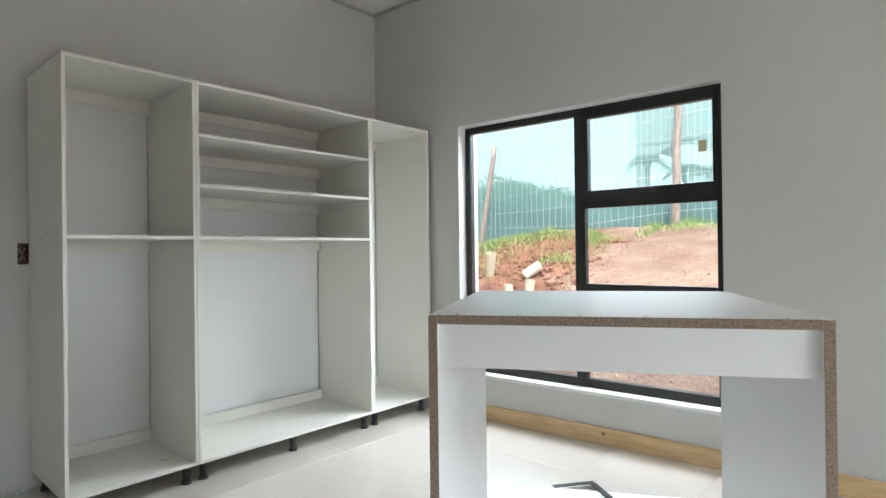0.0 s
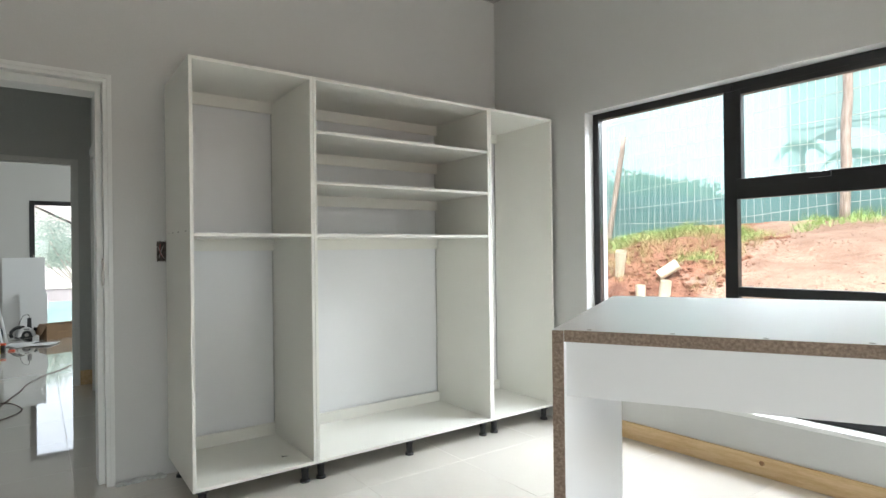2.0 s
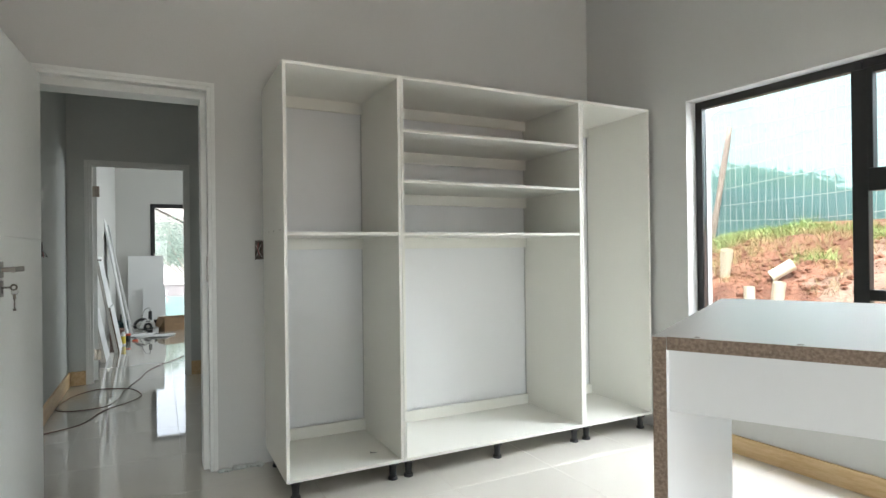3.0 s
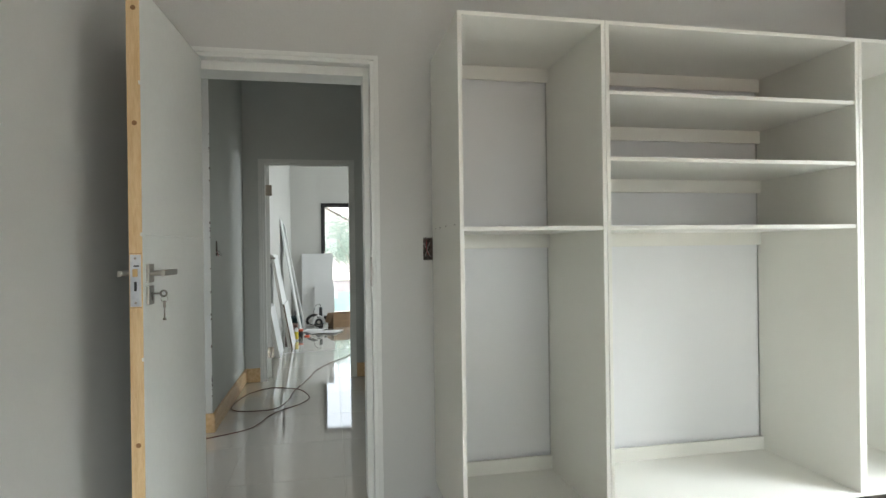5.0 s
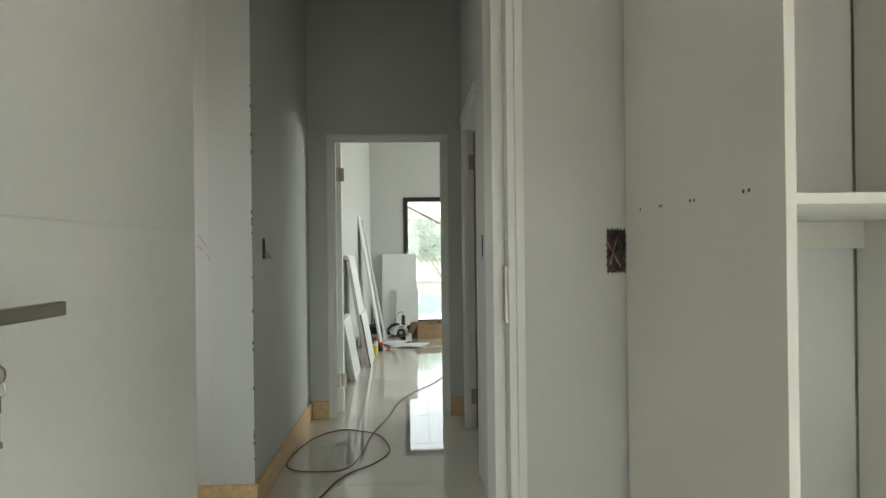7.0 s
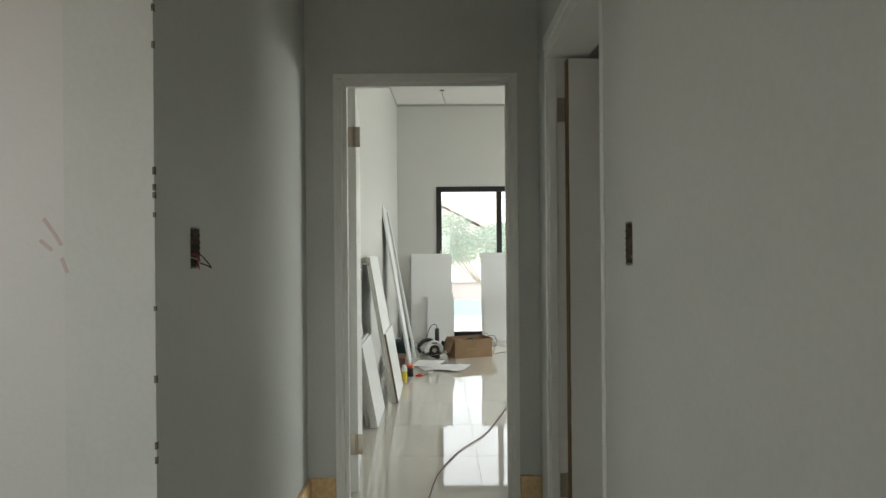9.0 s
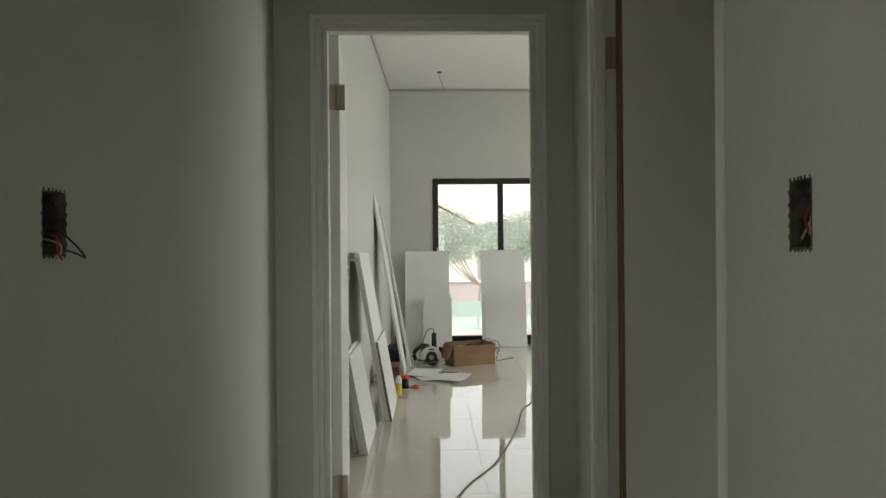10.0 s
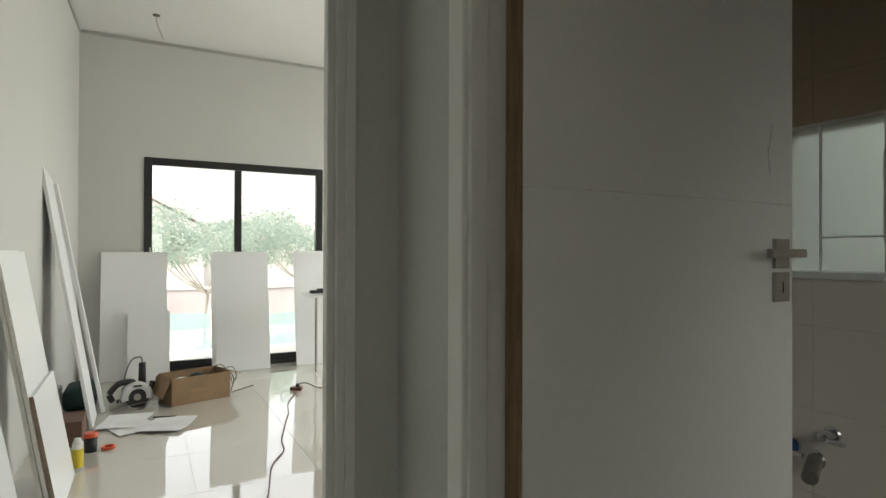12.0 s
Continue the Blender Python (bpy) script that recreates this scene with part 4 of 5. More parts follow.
part("blade_hub", rod(bmesh.new(), (0.02, -0.072, 0.085), (0.02, -0.06, 0.085), 0.024, seg=16), STEEL, saw, "steel arbor washer")
part("motor", rod(rod(bmesh.new(), (0.0, -0.01, 0.10), (-0.01, 0.12, 0.10), 0.056, 0.05, 20), (-0.01, 0.12, 0.10), (-0.011, 0.15, 0.10), 0.05, 0.03, 20), RUBBER, saw, "dark motor housing")
part("grip", tube(bmesh.new(), ((-0.13, 0.0, 0.06), (-0.15, 0.0, 0.12), (-0.09, 0.0, 0.185), (-0.01, 0.0, 0.19), (0.03, 0.0, 0.15)), 0.021, 10, 6), RUBBER, saw, "black grip")
part("front_knob", rod(bmesh.new(), (0.12, 0.03, 0.10), (0.14, 0.03, 0.17), 0.017, 0.02, 12), RUBBER, saw)
for k in range(4):
    part("housing_rib", B(-0.10 + 0.02 * k, 0.02, 0.035, -0.09 + 0.02 * k, 0.05, 0.06), RUBBER, saw)
drl = thing("drill", "dark upright power drill with a looped cord", "drill", at=pose(-6.58, 0.61, 0, 0, 0, 30))
part("body", rod(rod(bmesh.new(), (0, 0, 0.0), (0, 0, 0.14), 0.034, 0.03, 14), (0, 0, 0.14), (0.0, 0, 0.30), 0.027, 0.024, 14), RUBBER, drl)
part("collar", rod(bmesh.new(), (0, 0, 0.06), (0, 0, 0.11), 0.036, 0.034, 14), material("red_brown_plastic", (0.35, 0.13, 0.09), 0.4), drl)
part("cord", tube(bmesh.new(), ((0, 0, 0.29), (0.03, -0.03, 0.35), (0.01, -0.09, 0.33), (-0.01, -0.13, 0.2), (0.0, -0.11, 0.1)), 0.004, 8, 8), WIRE_K, drl)

bag = thing("tool_bag", "dark teal canvas tool bag behind leaning boards", "bag", at=pose(-6.66, 0.21, 0))
bm = B(-0.14, -0.11, 0.0, 0.18, 0.10, 0.16, bevel=0.035)
for v in bm.verts:
    v.co += 0.012 * noise.noise_vector(v.co * 9)
    v.co.z = max(v.co.z, 0.0)
smooth(part("body", bm, TEALP, bag))
part("handle", tube(bmesh.new(), ((-0.08, 0.0, 0.15), (-0.05, 0.0, 0.25), (0.06, 0.0, 0.25), (0.1, 0.0, 0.15)), 0.009, 8, 6), RUBBER, bag)
solid("small_box", B(-5.86, 0.13, 0.0, -5.60, 0.30, 0.15, bevel=0.004), material("red_brown_card", (0.19, 0.105, 0.08), 0.8, dark=(0.13, 0.075, 0.058), scale=9), "small red-brown carton on the floor by the wall", "box")
tb = thing("glue_bottle", "yellow-labelled white glue bottle standing on the floor", "bottle", at=pose(-5.170, 0.315, 0))
smooth(part("bottle", rod(rod(bmesh.new(), (0, 0, 0), (0, 0, 0.145), 0.026, 0.026, 20), (0, 0, 0.145), (0, 0, 0.155), 0.026, 0.02, 20), WHITEP, tb))
part("label", rod(bmesh.new(), (0, 0, 0.02), (0, 0, 0.118), 0.0266, 0.0266, 20, caps=False), YELLOW, tb, "yellow printed label")
part("cap", rod(bmesh.new(), (0, 0, 0.155), (0, 0, 0.172), 0.018, 0.016, 16), WHITEP, tb)
gp = thing("paint_pot", "dark plastic pot with a red screw lid on the floor", "pot", at=pose(-5.48, 0.352, 0))
smooth(part("pot", rod(bmesh.new(), (0, 0, 0), (0, 0, 0.085), 0.032, 0.034, 20), RUBBER, gp))
part("lid", rod(bmesh.new(), (0, 0, 0.085), (0, 0, 0.108), 0.037, 0.036, 20), ORANGE, gp, "red plastic screw lid")
solid("cap_ring", ring(bmesh.new(), (-5.49, 0.44, 0.009), 0.032, 0.008, "z"), ORANGE, "orange plastic ring lying on the floor tiles", "ring")
for k, (x, y, rz) in enumerate(((-5.90, 0.55, 20), (-5.83, 0.76, -25), (-6.04, 0.50, -12))):
    bm = bmesh.new()
    bmesh.ops.create_grid(bm, x_segments=10, y_segments=8, size=0.5, matrix=Matrix.Diagonal((0.36, 0.26, 1, 1)))
    for v in bm.verts:
        v.co.z = 0.0015 + 0.022 * max(0.0, v.co.x * 4 - 0.25) ** 2 * (1 if k else 0.6) + 0.003 * (k % 2) + 0.006 * (1 + noise.noise((v.co.x * 7 + k, v.co.y * 7, 0.4)))
        v.co.y += 0.03 * math.sin(v.co.x * 6 + 1.3 * k) * (v.co.y > 0.0)
    r = bmesh.ops.extrude_face_region(bm, geom=bm.faces[:])
    for g in r["geom"]:
        if isinstance(g, bmesh.types.BMVert):
            g.co.z += 0.0006
    solid("paper_sheet", bm, PAPER, "white paper sheet with curled edge on the floor", "paper", "papers on the floor", at=pose(x, y, 0, 0, 0, rz))
solid("pencil", rod(bmesh.new(), (-6.02, 0.68, 0.013), (-5.99, 0.82, 0.010), 0.005, 0.005, 8), RUBBER, "dark pencil lying on a paper sheet", "pencil")

cord_pts = [(-0.75, -0.75), (-0.98, -0.35), (-1.14, -0.10), (-1.30, 0.20), (-1.437, 0.284), (-1.60, 0.33), (-1.735, 0.40), (-1.855, 0.514), (-1.99, 0.585), (-2.122, 0.595), (-2.34, 0.524), (-2.44, 0.40), (-2.475, 0.243), (-2.29, 0.088),
            (-1.958, 0.022), (-1.811, 0.065), (-1.765, 0.212), (-1.765, 0.367), (-1.984, 0.439), (-2.312, 0.464), (-2.802, 0.572), (-3.10, 0.62), (-3.445, 0.745), (-3.70, 0.90), (-3.94, 1.0), (-4.36, 1.14), (-4.75, 1.235), (-4.97, 1.345), (-5.18, 1.378), (-5.60, 1.50),
            (-5.72, 1.54), (-6.0, 1.60), (-6.30, 1.73)]
solid("electric_cable", tube(bmesh.new(), [(x, y, 0.0052 + (0.009 if k in (17, 18) else 0)) for k, (x, y) in enumerate(cord_pts)], 0.0036, 8, 7), CORD, "long brown extension cord looped over the floor tiles", "cable")
pl = thing("extension_socket", "dark red extension socket with a plug on the floor", "socket", at=pose(-6.40, 1.755, 0, 0, 0, 60))
part("housing", B(-0.05, -0.03, 0.0, 0.05, 0.03, 0.03, bevel=0.008), material("dark_red_plastic", (0.12, 0.03, 0.025), 0.4), pl)
part("plug", rod(bmesh.new(), (0.01, 0.0, 0.03), (0.015, 0.0, 0.055), 0.018, 0.013, 14), RUBBER, pl)
solid("power_cord", tube(bmesh.new(), [(-6.39, 1.765, 0.05), (-6.40, 1.84, 0.05), (-6.36, 1.95, 0.006), (-6.42, 2.15, 0.0055), (-6.38, 2.45, 0.0055), (-6.6, 2.75, 0.0055)], 0.004, 8, 8), WIRE_K, "thin dark power cord on the floor", "cord")
cr = thing("ceiling_cable", "bare lamp cable hanging from a ceiling hole", "cable")
part("ceiling_rose", rod(bmesh.new(), (-6.97, 0.697, H - 0.006), (-6.97, 0.697, H), 0.028, 0.03, 18), HOLE, cr, "dark round ceiling hole")
part("cable", tube(bmesh.new(), [(-6.97, 0.697, H - 0.002), (-6.97, 0.70, H - 0.06), (-6.96, 0.72, H - 0.12), (-6.96, 0.75, H - 0.2)], 0.004, 8, 6), WIRE_W, cr)

# ---------------------------------------------------------------- outside
def ground_z(x, y):
    """Bank of soil beyond the window, lower garden beyond the sliding door."""
    def ramp(v, pts):
        if v <= pts[0][0]:
            return pts[0][1]
        for (a, za), (b, zb) in zip(pts, pts[1:]):
            if v <= b:
                t = (v - a) / (b - a)
                t = t * t * (3 - 2 * t) * 0.5 + t * 0.5
                return za + (zb - za) * t
        return pts[-1][1]
    back = 1.6 * min(1.0, max(0.0, -2.2 - x)) * min(1.0, max(0.0, (7.6 - y) / 1.5))
    bank = ramp(y - back - 0.03 * x, [(4.15, -0.28), (4.7, 0.0), (5.3, 0.42), (6.2, 0.95), (7.2, 1.28), (8.6, 1.52), (11, 1.4), (16, 0.2), (30, -0.5)])
    west = ramp(-x, [(8.9, -0.28), (9.4, -0.75), (12, -0.95), (20, -1.2), (40, -1.2)])
    side = ramp(x, [(-6.5, 0.0), (-4.5, 1.0), (9, 1.0), (12, 0.0)])
    z = west * (1 - side) + bank * side if y > 4.1 else west
    near = 1.0 if y > 4.6 else 0.0
    z -= near * side * 0.2 * min(2.2, max(0.0, -1.1 - x)) * min(1.0, max(0.0, (y - 6.0) / 2.0))
    z += near * side * (0.07 * noise.noise(Vector((x * 1.1, y * 1.1, 0))) + 0.03 * noise.noise(Vector((x * 4, y * 4, 3))))
    return z


def axis_steps(lo, hi, step, far):
    a = [lo + step * k for k in range(int((hi - lo) / step) + 1)]
    d, left, right = step, [], []
    p = lo
    while p > -far:
        d *= 1.5
        p -= d
        left.append(p)
    d, p = step, a[-1]
    while p < far:
        d *= 1.5
        p += d
        right.append(p)
    return left[::-1] + a + right


gx, gy = axis_steps(-6.0, 6.0, 0.11, 2500), axis_steps(4.2, 9.6, 0.11, 2500)
gv = [(x, y, ground_z(x, y)) for y in gy for x in gx]
nx = len(gx)
gf = [(j * nx + i, j * nx + i + 1, (j + 1) * nx + i + 1, (j + 1) * nx + i) for j in range(len(gy) - 1) for i in range(nx - 1)]
gm = bpy.data.meshes.new("ground")
gm.from_pydata(gv, [], gf)
gm.materials.append(SOIL)
gm.materials.append(SOILD)
gm.materials.append(PAVE)
for p in gm.polygons:
    c = p.center
    if 4.6 < c.y < 9 and abs(c.x) < 6 and 0.35 - c.x + 0.5 * noise.noise(Vector((c.x * 1.7, c.y * 1.7, 2))) - 0.3 * max(0.0, c.y - 6.6) > 0:
        p.material_index = 1
    elif c.x < -9.3:
        p.material_index = 2
smooth(tagged(new("ground", gm), "bare red soil bank rising behind the house", "ground", kind="structure"))
structure("pavement", B(-9.2, -6.0, -0.30, -7.85, 9.0, -0.05, bevel=0.01), PAVE, "pale concrete patio outside the sliding door", "paving")


def blades(name, spots, mat, label, hmin, hmax, seed, lean=0.5):
    rng = random.Random(seed)
    v, f = [], []
    for x, y in spots:
        z = ground_z(x, y) - 0.01
        a, h = rng.uniform(0, 6.28), rng.uniform(hmin, hmax)
        h *= 0.55 + 0.9 * max(0.0, 0.5 + noise.noise(Vector((x * 2.7, y * 2.7, 4))))
        w = rng.uniform(0.0018, 0.0042)
        dx, dy = math.cos(a), math.sin(a)
        lx, ly = dy * h * lean * rng.uniform(0.2, 1), -dx * h * lean * rng.uniform(0.2, 1)
        i = len(v)
        v += [(x - dx * w, y - dy * w, z), (x + dx * w, y + dy * w, z), (x + dx * w * 0.6 + lx * 0.4, y + dy * w * 0.6 + ly * 0.4, z + h * 0.6), (x - dx * w * 0.6 + lx * 0.4, y - dy * w * 0.6 + ly * 0.4, z + h * 0.6), (x + lx, y + ly, z + h)]
        f += [(i, i + 1, i + 2, i + 3), (i + 3, i + 2, i + 4)]
    me = bpy.data.meshes.new(name)
    me.from_pydata(v, [], f)
    me.materials.append(mat)
    return tagged(new(name, me), label, "grass", kind="stuff")


rng = random.Random(5)


def scatter(n, x0, x1, y0, y1, keep):
    out = []
    while len(out) < n:
        x, y = rng.uniform(x0, x1), rng.uniform(y0, y1)
        if keep(x, y):
            out.append((x, y))
    return out


patch = lambda x, y: noise.noise(Vector((x * 0.9, y * 0.9, 7)))  # noqa: E731
blades("grass", scatter(42000, -5.5, 0.6, 6.4, 8.7, lambda x, y: 0.8 * patch(x * 3, y * 3) + patch(x, y) + 0.16 * (y - 6.9) - 0.24 * (x + 1.5) > rng.uniform(-0.15, 0.4)), GRASS, "tufts of green grass on the soil bank", 0.035, 0.13, 1, 1.7)
blades("grass", scatter(5000, -0.5, 4.5, 8.0, 8.9, lambda x, y: patch(x, y) > rng.uniform(-0.2, 0.5)), GRASS, "sparse green grass along the fence foot", 0.03, 0.13, 2, 1.1)
blades("dry_grass", scatter(11000, -4.5, 0.5, 5.9, 7.6, lambda x, y: patch(x + 5, y) + patch(x * 4, y * 4) > rng.uniform(-0.6, 0.2)), STRAW, "dry straw-coloured grass on the soil bank", 0.03, 0.13, 3, 1.6)
# clods of earth
cv, cf = [], []
ico = bmesh.new()
bmesh.ops.create_icosphere(ico, subdivisions=1, radius=1.0)
iv = [v.co.copy() for v in ico.verts]
ifc = [[v.index for v in fc.verts] for fc in ico.faces]
ico.free()
for k in range(8000):
    x, y = rng.uniform(-4, 0.75), rng.uniform(4.6, 7.4)
    if patch(x + 9, y) < rng.uniform(-0.5, 0.4):
        continue
    r, i = 0.006 + 0.045 * rng.random() ** 3 * (1.0 if x < 0.6 else 0.3), len(cv)
    z = ground_z(x, y)
    cv += [(x + p.x * r * rng.uniform(0.7, 1.3), y + p.y * r * rng.uniform(0.7, 1.3), z + p.z * r * 0.7) for p in iv]
    cf += [[i + q for q in fc] for fc in ifc]
ev, ef = [], []
for k in range(5000):
    x, y = rng.uniform(0.4, 4.5), rng.uniform(4.6, 8.5)
    if patch(x * 1.5 + 3, y * 1.5) < rng.uniform(-0.4, 0.5):
        continue
    r, i, z = 0.003 + 0.014 * rng.random() ** 3, len(ev), ground_z(x, y)
    ev += [(x + p.x * r * rng.uniform(0.7, 1.3), y + p.y * r * rng.uniform(0.7, 1.3), z + p.z * r * 0.7) for p in iv]
    ef += [[i + q for q in fc] for fc in ifc]
me = bpy.data.meshes.new("soil_crumbs")
me.from_pydata(ev, [], ef)
me.materials.append(SOIL)
tagged(new("soil_crumbs", me), "fine crumbs of pale red earth", "soil", kind="stuff")
me = bpy.data.meshes.new("soil_clods")
me.from_pydata(cv, [], cf)
me.materials.append(SOILD)
tagged(new("soil_clods", me), "loose clods of red earth", "soil", kind="stuff")


def pipe(label, p, q, r, socket=True):
    t = thing("drain_pipe", label, "pipe", "offcut drain pipes on the bank")
    p, q = Vector(p), Vector(q)
    d = (q - p).normalized()
    bm = rod(bmesh.new(), p, q, r, seg=20, caps=False)
    rod(bm, p, q, r * 0.92, seg=20, caps=False)
    smooth(part("barrel", bm, PVC, t))
    if socket:
        smooth(part("socket_end", rod(bmesh.new(), q - d * 0.02, q + d * 0.10, r * 1.14, r * 1.18, 20, caps=False), PVC, t))
    part("bore", rod(bmesh.new(), q - d * 0.03, q - d * 0.025, r * 0.9, seg=20), DARKW, t, "dark pipe bore")
    return t


def on_bank(x, y, dz=0.0):
    return (x, y, ground_z(x, y) + dz)


pipe("short cream drain pipe stub standing in the soil", on_bank(-0.63, 6.02, -0.01), on_bank(-0.575, 5.97, 0.20), 0.05)
pipe("cream drain pipe offcut lying on the soil", on_bank(-0.12, 6.0, 0.06), on_bank(0.02, 6.12, 0.13), 0.055, False)
pipe("cream drain pipe stub leaning in the soil", on_bank(0.05, 5.82, -0.05), on_bank(0.09, 5.80, 0.17), 0.055, False)
pipe("thin pipe stub sticking out of the soil", on_bank(-0.17, 5.75, -0.05), on_bank(-0.165, 5.74, 0.15), 0.05, False)

# fence with shade cloth
fence = thing("fence", "wire fence hung with green shade cloth on the bank", "fence")


def sheet(x0, x1, y, zb, zt, n, mat, wave=0.05):
    bm = bmesh.new()
    rows = []
    for i in range(n + 1):
        x = x0 + (x1 - x0) * i / n
        lo, hi = zb(x), zt(x)
        rows.append([bm.verts.new((x, y + wave * math.sin(x * 2.3 + k * 0.7), lo + (hi - lo) * k / 6)) for k in range(7)])
    for a, b in zip(rows, rows[1:]):
        for k in range(6):
            bm.faces.new((a[k], b[k], b[k + 1], a[k + 1]))
    return bm


top = lambda x: min(4.3, max(3.1, 3.37 + 0.35 * (x + 2.7))) + 0.03 * math.sin(x * 3)  # noqa: E731
smooth(part("shade_cloth", sheet(-7, 6, 8.72, lambda x: ground_z(x, 8.72) - 0.03, top, 80, NET), NET, fence, "thin green shade cloth"))
smooth(part("lower_cloth", sheet(-7, 6, 8.93, lambda x: ground_z(x, 8.93) - 0.03, lambda x: 2.03 - 0.07 * (x + 2) + 0.04 * math.sin(x * 1.7), 80, NETD), NETD, fence, "dark shade cloth strip"))
for x, a, b, r in ((-2.82, (-2.86, 8.6, 0.9), (-2.44, 8.6, 3.02), 0.05), (0.68, (0.68, 8.6, 1.4), (0.74, 8.6, 3.75), 0.06), (-6.0, (-6.0, 8.6, 1.0), (-6.1, 8.6, 3.2), 0.05), (4.2, (4.2, 8.6, 1.3), (4.15, 8.6, 3.6), 0.055)):
    bm = rod(bmesh.new(), a, b, r, r * 0.85, 12)
    bmesh.ops.subdivide_edges(bm, edges=[e for e in bm.edges if abs((e.verts[0].co - e.verts[1].co).z) > 0.5], cuts=8)
    for v in bm.verts:
        v.co += 0.022 * noise.noise_vector(v.co * 3.1)
    smooth(part("post", bm, POST, fence, "weathered timber fence post"))
bm = bmesh.new()
for k in range(118):
    x = -7 + 0.11 * k
    tube(bm, [(x, 8.66, ground_z(x, 8.66)), (x + 0.03 * math.sin(k), 8.67, 2.4), (x + 0.01, 8.68, top(x) - 0.1)], 0.0034, 4, 2)
tagged(part("upright_wires", bm, GALV, fence), kind="stuff")
bm = bmesh.new()
for k in range(7):
    tube(bm, [(x, 8.665, 1.62 + 0.28 * k + 0.05 * math.sin(x * 1.3 + k) + 0.03 * (x + 1)) for x in (-7, -5, -3, -1, 1, 3, 6)], 0.0034, 4, 4)
part("level_wires", bm, GALV, fence)


def tree(label, x, y, z0, height, spread, n, seed, flat=0.45, low=0.45, leaf=0.05, mat=LEAF, bark=BARK, crown_low=0.60):
    """Tapered trunk, forking limbs and many small leaf clumps with gaps between."""
    r = random.Random(seed)
    t = thing("tree", label, "tree")
    bm = bmesh.new()
    tips = []
    fork = Vector((x + r.uniform(-0.1, 0.1) * spread, y + r.uniform(-0.1, 0.1) * spread, z0 + height * low))
    tube(bm, [(x, y, z0 - 0.1), (x + 0.05 * spread, y, z0 + height * low * 0.5), tuple(fork)], 0.010 * height, 8, 4)
    for k in range(11):
        a, d = 2 * math.pi * k / 11 + r.uniform(-0.3, 0.3), spread * r.uniform(0.45, 0.95)
        tip = Vector((x + math.cos(a) * d, y + math.sin(a) * d, z0 + height * r.uniform(crown_low, 0.95)))
        mid = fork.lerp(tip, 0.5) + Vector((0, 0, -0.05 * height))
        tube(bm, [tuple(fork), tuple(mid), tuple(tip)], 0.0062 * height, 6, 4)
        tips += [tip, mid.lerp(tip, 0.6)]
    smooth(part("trunk", bm, bark, t))
    v, f = [], []
    hubs = [(tip + Vector((r.gauss(0, 0.17), r.gauss(0, 0.17), r.gauss(0, 0.08))) * spread * 0.6, spread * r.uniform(0.14, 0.30)) for tip in tips for _ in range(4)]
    for _ in range(n):
        c, q = r.choice(hubs)
        d = Vector((r.gauss(0, 1), r.gauss(0, 1), r.gauss(0, 1))).normalized() * (r.random() ** 0.4) * q * 1.5
        p = c + Vector((d.x, d.y, d.z * flat * 1.6))
        s = leaf * r.uniform(0.5, 1.3)
        u = Vector((r.gauss(0, 1), r.gauss(0, 1), r.gauss(0, 0.5))).normalized() * s
        w = u.cross(Vector((r.gauss(0, 1), r.gauss(0, 1), r.gauss(0, 1)))).normalized() * s * 0.6
        i = len(v)
        v += [tuple(p - u), tuple(p + w), tuple(p + u), tuple(p - w)]
        f.append((i, i + 1, i + 2, i + 3))
    me = bpy.data.meshes.new("crown")
    me.from_pydata(v, [], f)
    me.materials.append(mat)
    crown = new("crown", me)
    crown.parent = t
    return t


tree("broad green tree beyond the shade-cloth fence", -13.5, 25.0, -0.3, 4.8, 3.2, 36000, 11, 0.5, 0.3, 0.12)
tree("low green tree beyond the shade-cloth fence", -9.0, 27.0, -0.4, 3.4, 3.4, 30000, 12, 0.45, 0.3, 0.12)
tree("flat-crowned green tree outside the sliding door", -14.6, 1.75, -1.0, 3.1, 1.9, 21000, 21, 0.24, 0.40, 0.032, HAZELEAF, PALEBARK, 0.74)
tree("flat-crowned green tree in the neighbouring garden", -16.2, 4.5, -1.0, 3.1, 2.2, 20000, 22, 0.20, 0.40, 0.032, HAZELEAF, PALEBARK, 0.74)
tree("green tree in the neighbouring garden", -18.5, -1.2, -1.0, 3.0, 2.0, 9000, 23, 0.3, 0.35, 0.04, HAZELEAF)


def palm(x, y, z0, height, frond, seed):
    """Slender trunk with arching feathered fronds."""
    r = random.Random(seed)
    t = thing("palm_tree", "feathery palm tree beyond the shade-cloth fence", "palm tree", "palms beyond the fence")
    smooth(part("trunk", tube(bmesh.new(), [(x, y, z0), (x + 0.1, y, z0 + height * 0.5), (x, y, z0 + height)], 0.09, 8, 4), BARK, t))
    for k in range(20):
        a, up, n = 2 * math.pi * k / 20 + r.uniform(-0.2, 0.2), r.uniform(0.2, 1.5), 16
        d, side = Vector((math.cos(a), math.sin(a), 0)), Vector((-math.sin(a), math.cos(a), 0))
        bm = bmesh.new()
        for i in range(n):
            f = i / (n - 1)
            p = Vector((x, y, z0 + height)) + d * frond * f + Vector((0, 0, frond * (up * f - (0.5 + up) * f * f)))
            for s in (-1, 1):
                q = p + (side * s * 0.9 + d * 0.6 + Vector((0, 0, -0.5))) * 0.3 * frond * (1.05 - f * 0.7)
                w = d * 0.03
                bm.faces.new([bm.verts.new(v) for v in (p - w, p + w, q + w * 0.3, q - w * 0.3)])
        part("frond", bm, LEAF, t)
    return t


palm(-5.9, 24.0, -0.4, 5.3, 0.85, 31)
palm(-4.9, 25.5, -0.4, 5.0, 0.85, 32)
palm(-3.6, 24.5, -0.4, 4.7, 0.85, 33)


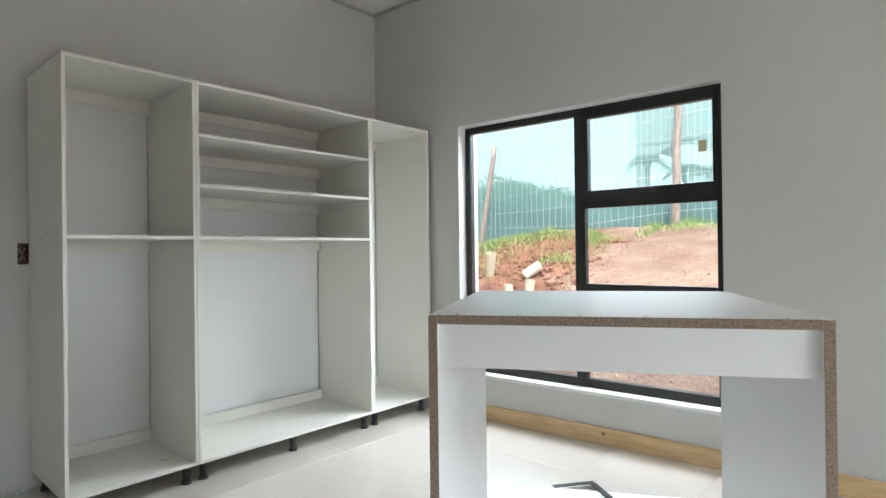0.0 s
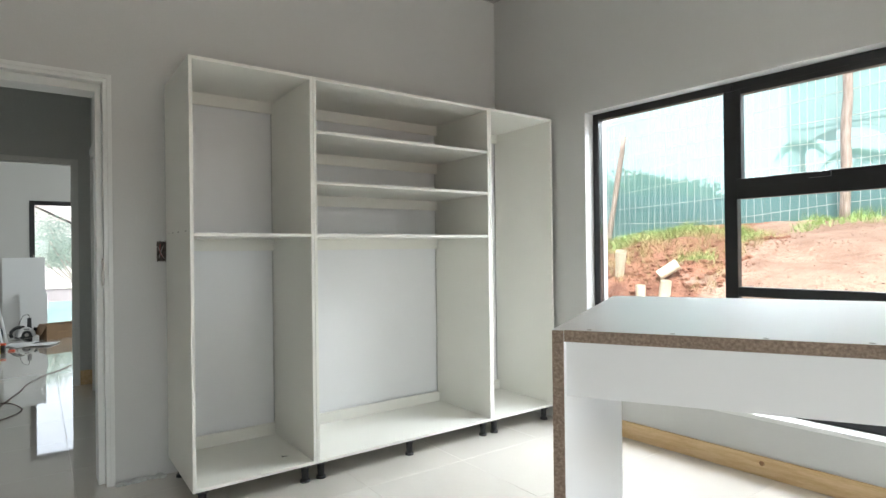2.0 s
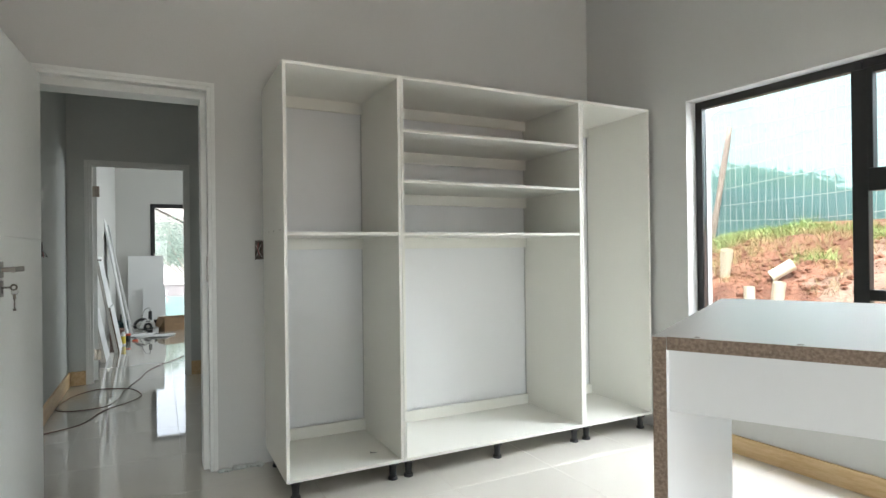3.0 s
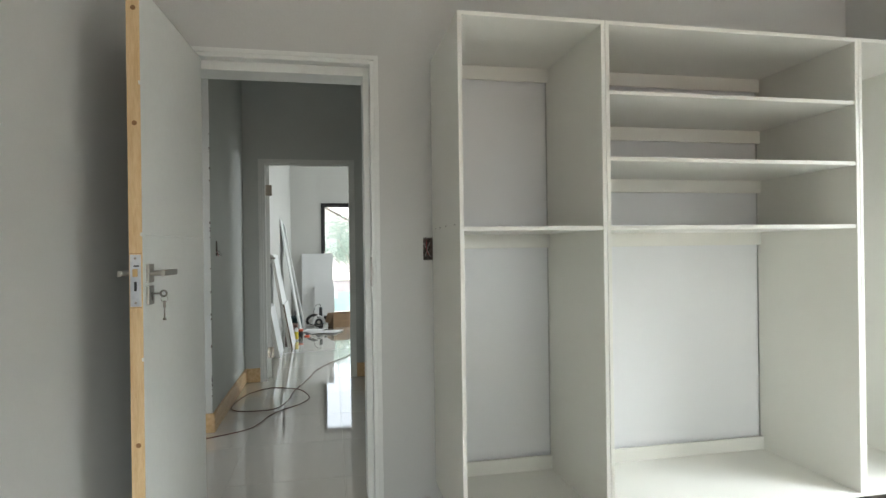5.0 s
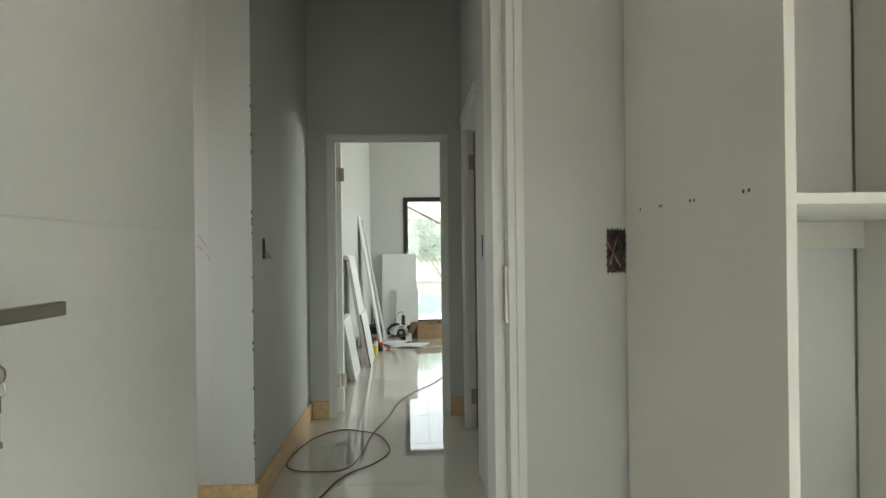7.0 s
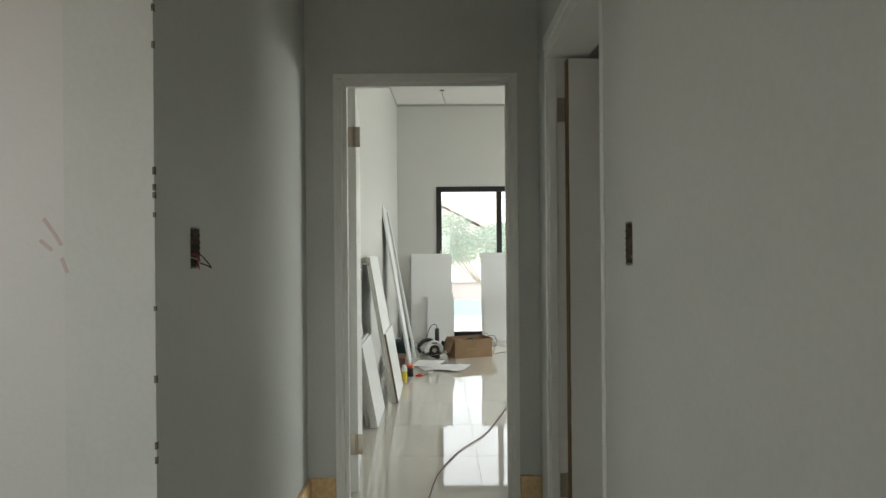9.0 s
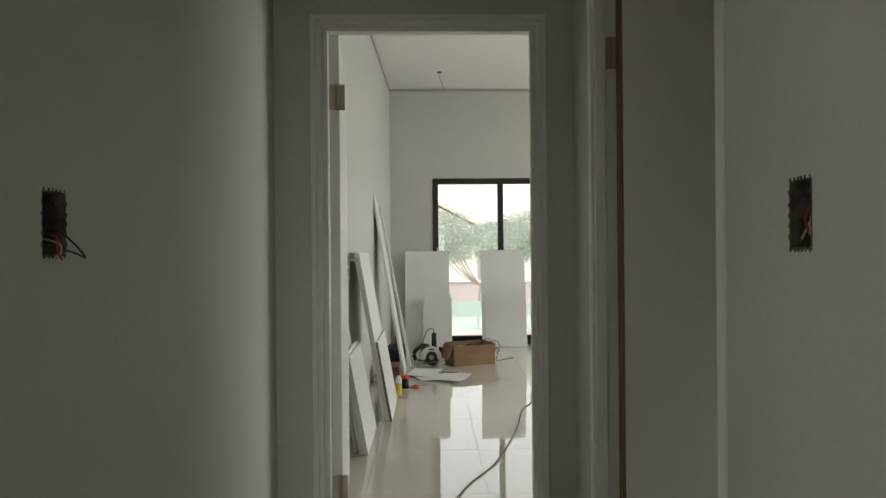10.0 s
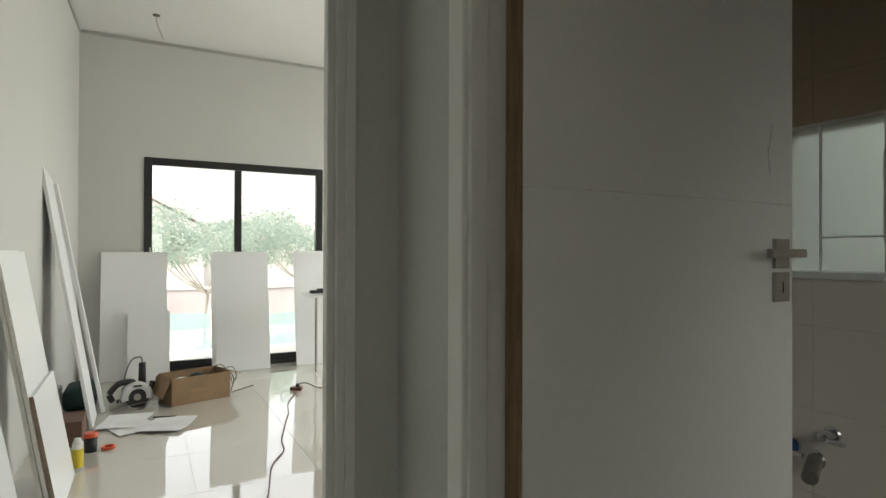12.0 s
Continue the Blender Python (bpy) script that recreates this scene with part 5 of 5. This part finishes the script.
def house(label, x0, y0, x1, y1, zb, ze, zr, ridge="y", openings=()):
    t = thing("house", label, "house")
    part("wall", B(x0, y0, zb, x1, y1, ze), PLASTER, t)
    bm = bmesh.new()
    o = 0.5
    if ridge == "y":
        xm = (x0 + x1) / 2
        pts = [(x0 - o, ze - 0.15), (xm, zr), (x1 + o, ze - 0.15), (x1 + o, ze), (xm, zr + 0.18), (x0 - o, ze)]
        rows = [[bm.verts.new((a, y, b)) for a, b in pts] for y in (y0 - o, y1 + o)]
    else:
        ym = (y0 + y1) / 2
        pts = [(y0 - o, ze - 0.15), (ym, zr), (y1 + o, ze - 0.15), (y1 + o, ze), (ym, zr + 0.18), (y0 - o, ze)]
        rows = [[bm.verts.new((x, a, b)) for a, b in pts] for x in (x0 - o, x1 + o)]
    for k in range(6):
        j = (k + 1) % 6
        bm.faces.new((rows[0][k], rows[0][j], rows[1][j], rows[1][k]))
    bm.faces.new(rows[0][::-1])
    bm.faces.new(rows[1])
    part("roof", bm, ROOFT, t, "grey-brown tiled pitched roof")
    bm = bmesh.new()
    if ridge == "x":
        ym = (y0 + y1) / 2
        rows = [[bm.verts.new((x, a, b)) for a, b in ((y0, ze), (y1, ze), (ym, zr))] for x in (x0, x1)]
        for k in range(3):
            j = (k + 1) % 3
            bm.faces.new((rows[0][k], rows[0][j], rows[1][j], rows[1][k]))
        bm.faces.new(rows[0][::-1])
        bm.faces.new(rows[1])
        part("gable", bm, PLASTER, t)
    for a in openings:
        w = part("window", B(*a, bevel=0.01), TRIM, t)
        part("pane", B(a[0] + 0.0, a[1] + 0.12, a[2] + 0.12, a[3] + 0.02, a[4] - 0.12, a[5] - 0.12), DARKW, w)
    return t


house("pale neighbour house with a long tiled roof", -36.0, -9.0, -28.0, 9.0, -1.4, 1.9, 3.9, "y")
house("pale gabled wing of a neighbouring house", -27.6, -5.0, -25.0, 2.6, -1.4, 2.08, 4.17, "x", ((-25.0, -1.2, 0.2, -24.9, 0.4, 1.6),))
house("cream neighbour house with a low gable roof", -32.0, 0.4, -28.2, 8.0, -2.5, 0.0, 1.68, "x")
gw = thing("garden_wall", "low pinkish rendered garden wall with a thin coping", "wall")
part("wall", B(-20.2, -4.0, -1.4, -20.0, 12.0, 0.03, bevel=0.01), material("pinkish_render", (0.38, 0.36, 0.38), 0.85, dark=(0.32, 0.30, 0.32), scale=1.2, bump=0.3), gw)
part("coping", B(-20.24, -4.0, 0.03, -19.96, 12.0, 0.08, bevel=0.012), PLASTER, gw, "paler coping")
nf = thing("pool_fence", "low green net fence in the garden", "fence")
smooth(part("netting", sheet(-5, 11, 0, lambda x: -0.98, lambda x: 0.16 + 0.03 * math.sin(x * 1.9), 60, NETG, 0.04), NETG, nf, "green netting"))
nf.matrix_basis = pose(-11.4, 0, 0, 0, 0, 90)
for k in range(8):
    part("post", rod(bmesh.new(), (-5 + 2.2 * k, 0.03, -1.0), (-5 + 2.2 * k, 0.03, 0.25), 0.035, seg=10), PVC, nf)

vil = thing("house", "pale two-storey house with an arched veranda", "house")
AX0, AX1, AY = -8.9, 8.3, 30.0
VILLA = material("villa_render", (0.40, 0.46, 0.45), 0.85, scale=0.6, bump=0.2)
part("wall", holed(bmesh.new(), "y", AY, AY + 0.4, AX0, AX1, 6.7, 9.6, [(-4.6, -3.4, 7.3, 8.6), (0.4, 1.6, 7.3, 8.6)]), VILLA, vil)
part("rear_wall", B(AX0 + 5.5, AY + 5, -0.5, AX1, AY + 5.3, 9.6), VILLA, vil)
part("side_wall", B(AX0, AY + 0.4, 6.7, AX0 + 0.3, AY + 5, 9.6), VILLA, vil)
part("roof", B(AX0 - 0.4, AY - 0.4, 9.6, AX1 + 0.4, AY + 5.7, 9.95, bevel=0.03), ROOFT, vil)
for k in range(5):
    part("column", B(AX0 + 4.2 * k, AY, -0.5, AX0 + 4.2 * k + 0.45, AY + 0.45, 6.7, bevel=0.03), VILLA, vil)
for k in range(4):
    bm = bmesh.new()
    xa, xb = AX0 + 4.2 * k + 0.45, AX0 + 4.2 * (k + 1)
    xm, ra = (xa + xb) / 2, (xb - xa) / 2
    rows = []
    for j in range(25):
        p = math.pi * j / 24
        xa, za = xm - ra * math.cos(p), 4.9 + 1.6 * math.sin(p)
        rows.append([bm.verts.new(v) for v in ((xa, AY + 0.05, za), (xa, AY + 0.05, 6.7), (xa, AY + 0.4, 6.7), (xa, AY + 0.4, za))])
    for a, b in zip(rows, rows[1:]):
        for k2 in range(4):
            n2 = (k2 + 1) % 4
            bm.faces.new((a[k2], b[k2], b[n2], a[n2]))
    part("arch", bm, VILLA, vil)
for a in ((-4.6, -3.4), (0.4, 1.6)):
    w = part("window", B(a[0], AY + 0.1, 7.3, a[1], AY + 0.16, 8.6, bevel=0.01), TRIM, vil)
    part("pane", B(a[0] + 0.1, AY + 0.08, 7.4, a[1] - 0.1, AY + 0.1, 8.5), DARKW, w)

hb, hf = [], []
for _ in range(5000):
    p = Vector((rng.uniform(-3.6, -1.4), rng.gauss(4.3, 0.16), rng.uniform(0.0, 1.35)))
    p.z += 0.15 * noise.noise(p * 2)
    u = Vector((rng.gauss(0, 1), rng.gauss(0, 1), rng.gauss(0, 1))).normalized() * 0.035
    w = u.cross(Vector((0.3, 0.5, 0.8))).normalized() * 0.02
    i = len(hb)
    hb += [tuple(p - u), tuple(p + w), tuple(p + u), tuple(p - w)]
    hf.append((i, i + 1, i + 2, i + 3))
me = bpy.data.meshes.new("hedge")
me.from_pydata(hb, [], hf)
me.materials.append(LEAF)
tagged(new("hedge", me), "green shrubs outside the bathroom window", "shrubs", kind="stuff")

# ---------------------------------------------------------------- floor tiles, one by one
tile_mesh = mesh_of("floor_tile", B(0.0006, 0.0006, -0.0038, 0.5994, 0.5994, 0.0, bevel=0.0005), TILE)


def lay(x0, x1, y0, y1):
    """Whole tiles over a room; their outer edges run under the walls."""
    i0, i1 = math.floor((x0 - 0.82) / 0.6), math.ceil((x1 - 0.82) / 0.6)
    j0, j1 = math.floor((y0 - 0.85) / 0.6), math.ceil((y1 - 0.85) / 0.6)
    for i in range(i0, i1):
        for j in range(j0, j1):
            if (i, j) not in laid:
                laid.add((i, j))
                ob = new("floor_tile", tile_mesh)
                ob.location = (0.82 + 0.6 * i, 0.85 + 0.6 * j, 0.0)
                ob.parent = floor


laid = set()
lay(0.0, 7.2, 0.0, 4.05)
lay(-2.8, 0.0, 0.0, 1.1)
lay(-1.33, -0.2, -3.0, 0.0)
lay(-7.8, -3.0, 0.04, 4.4)
lay(-2.9, -1.5, 1.2, 2.75)
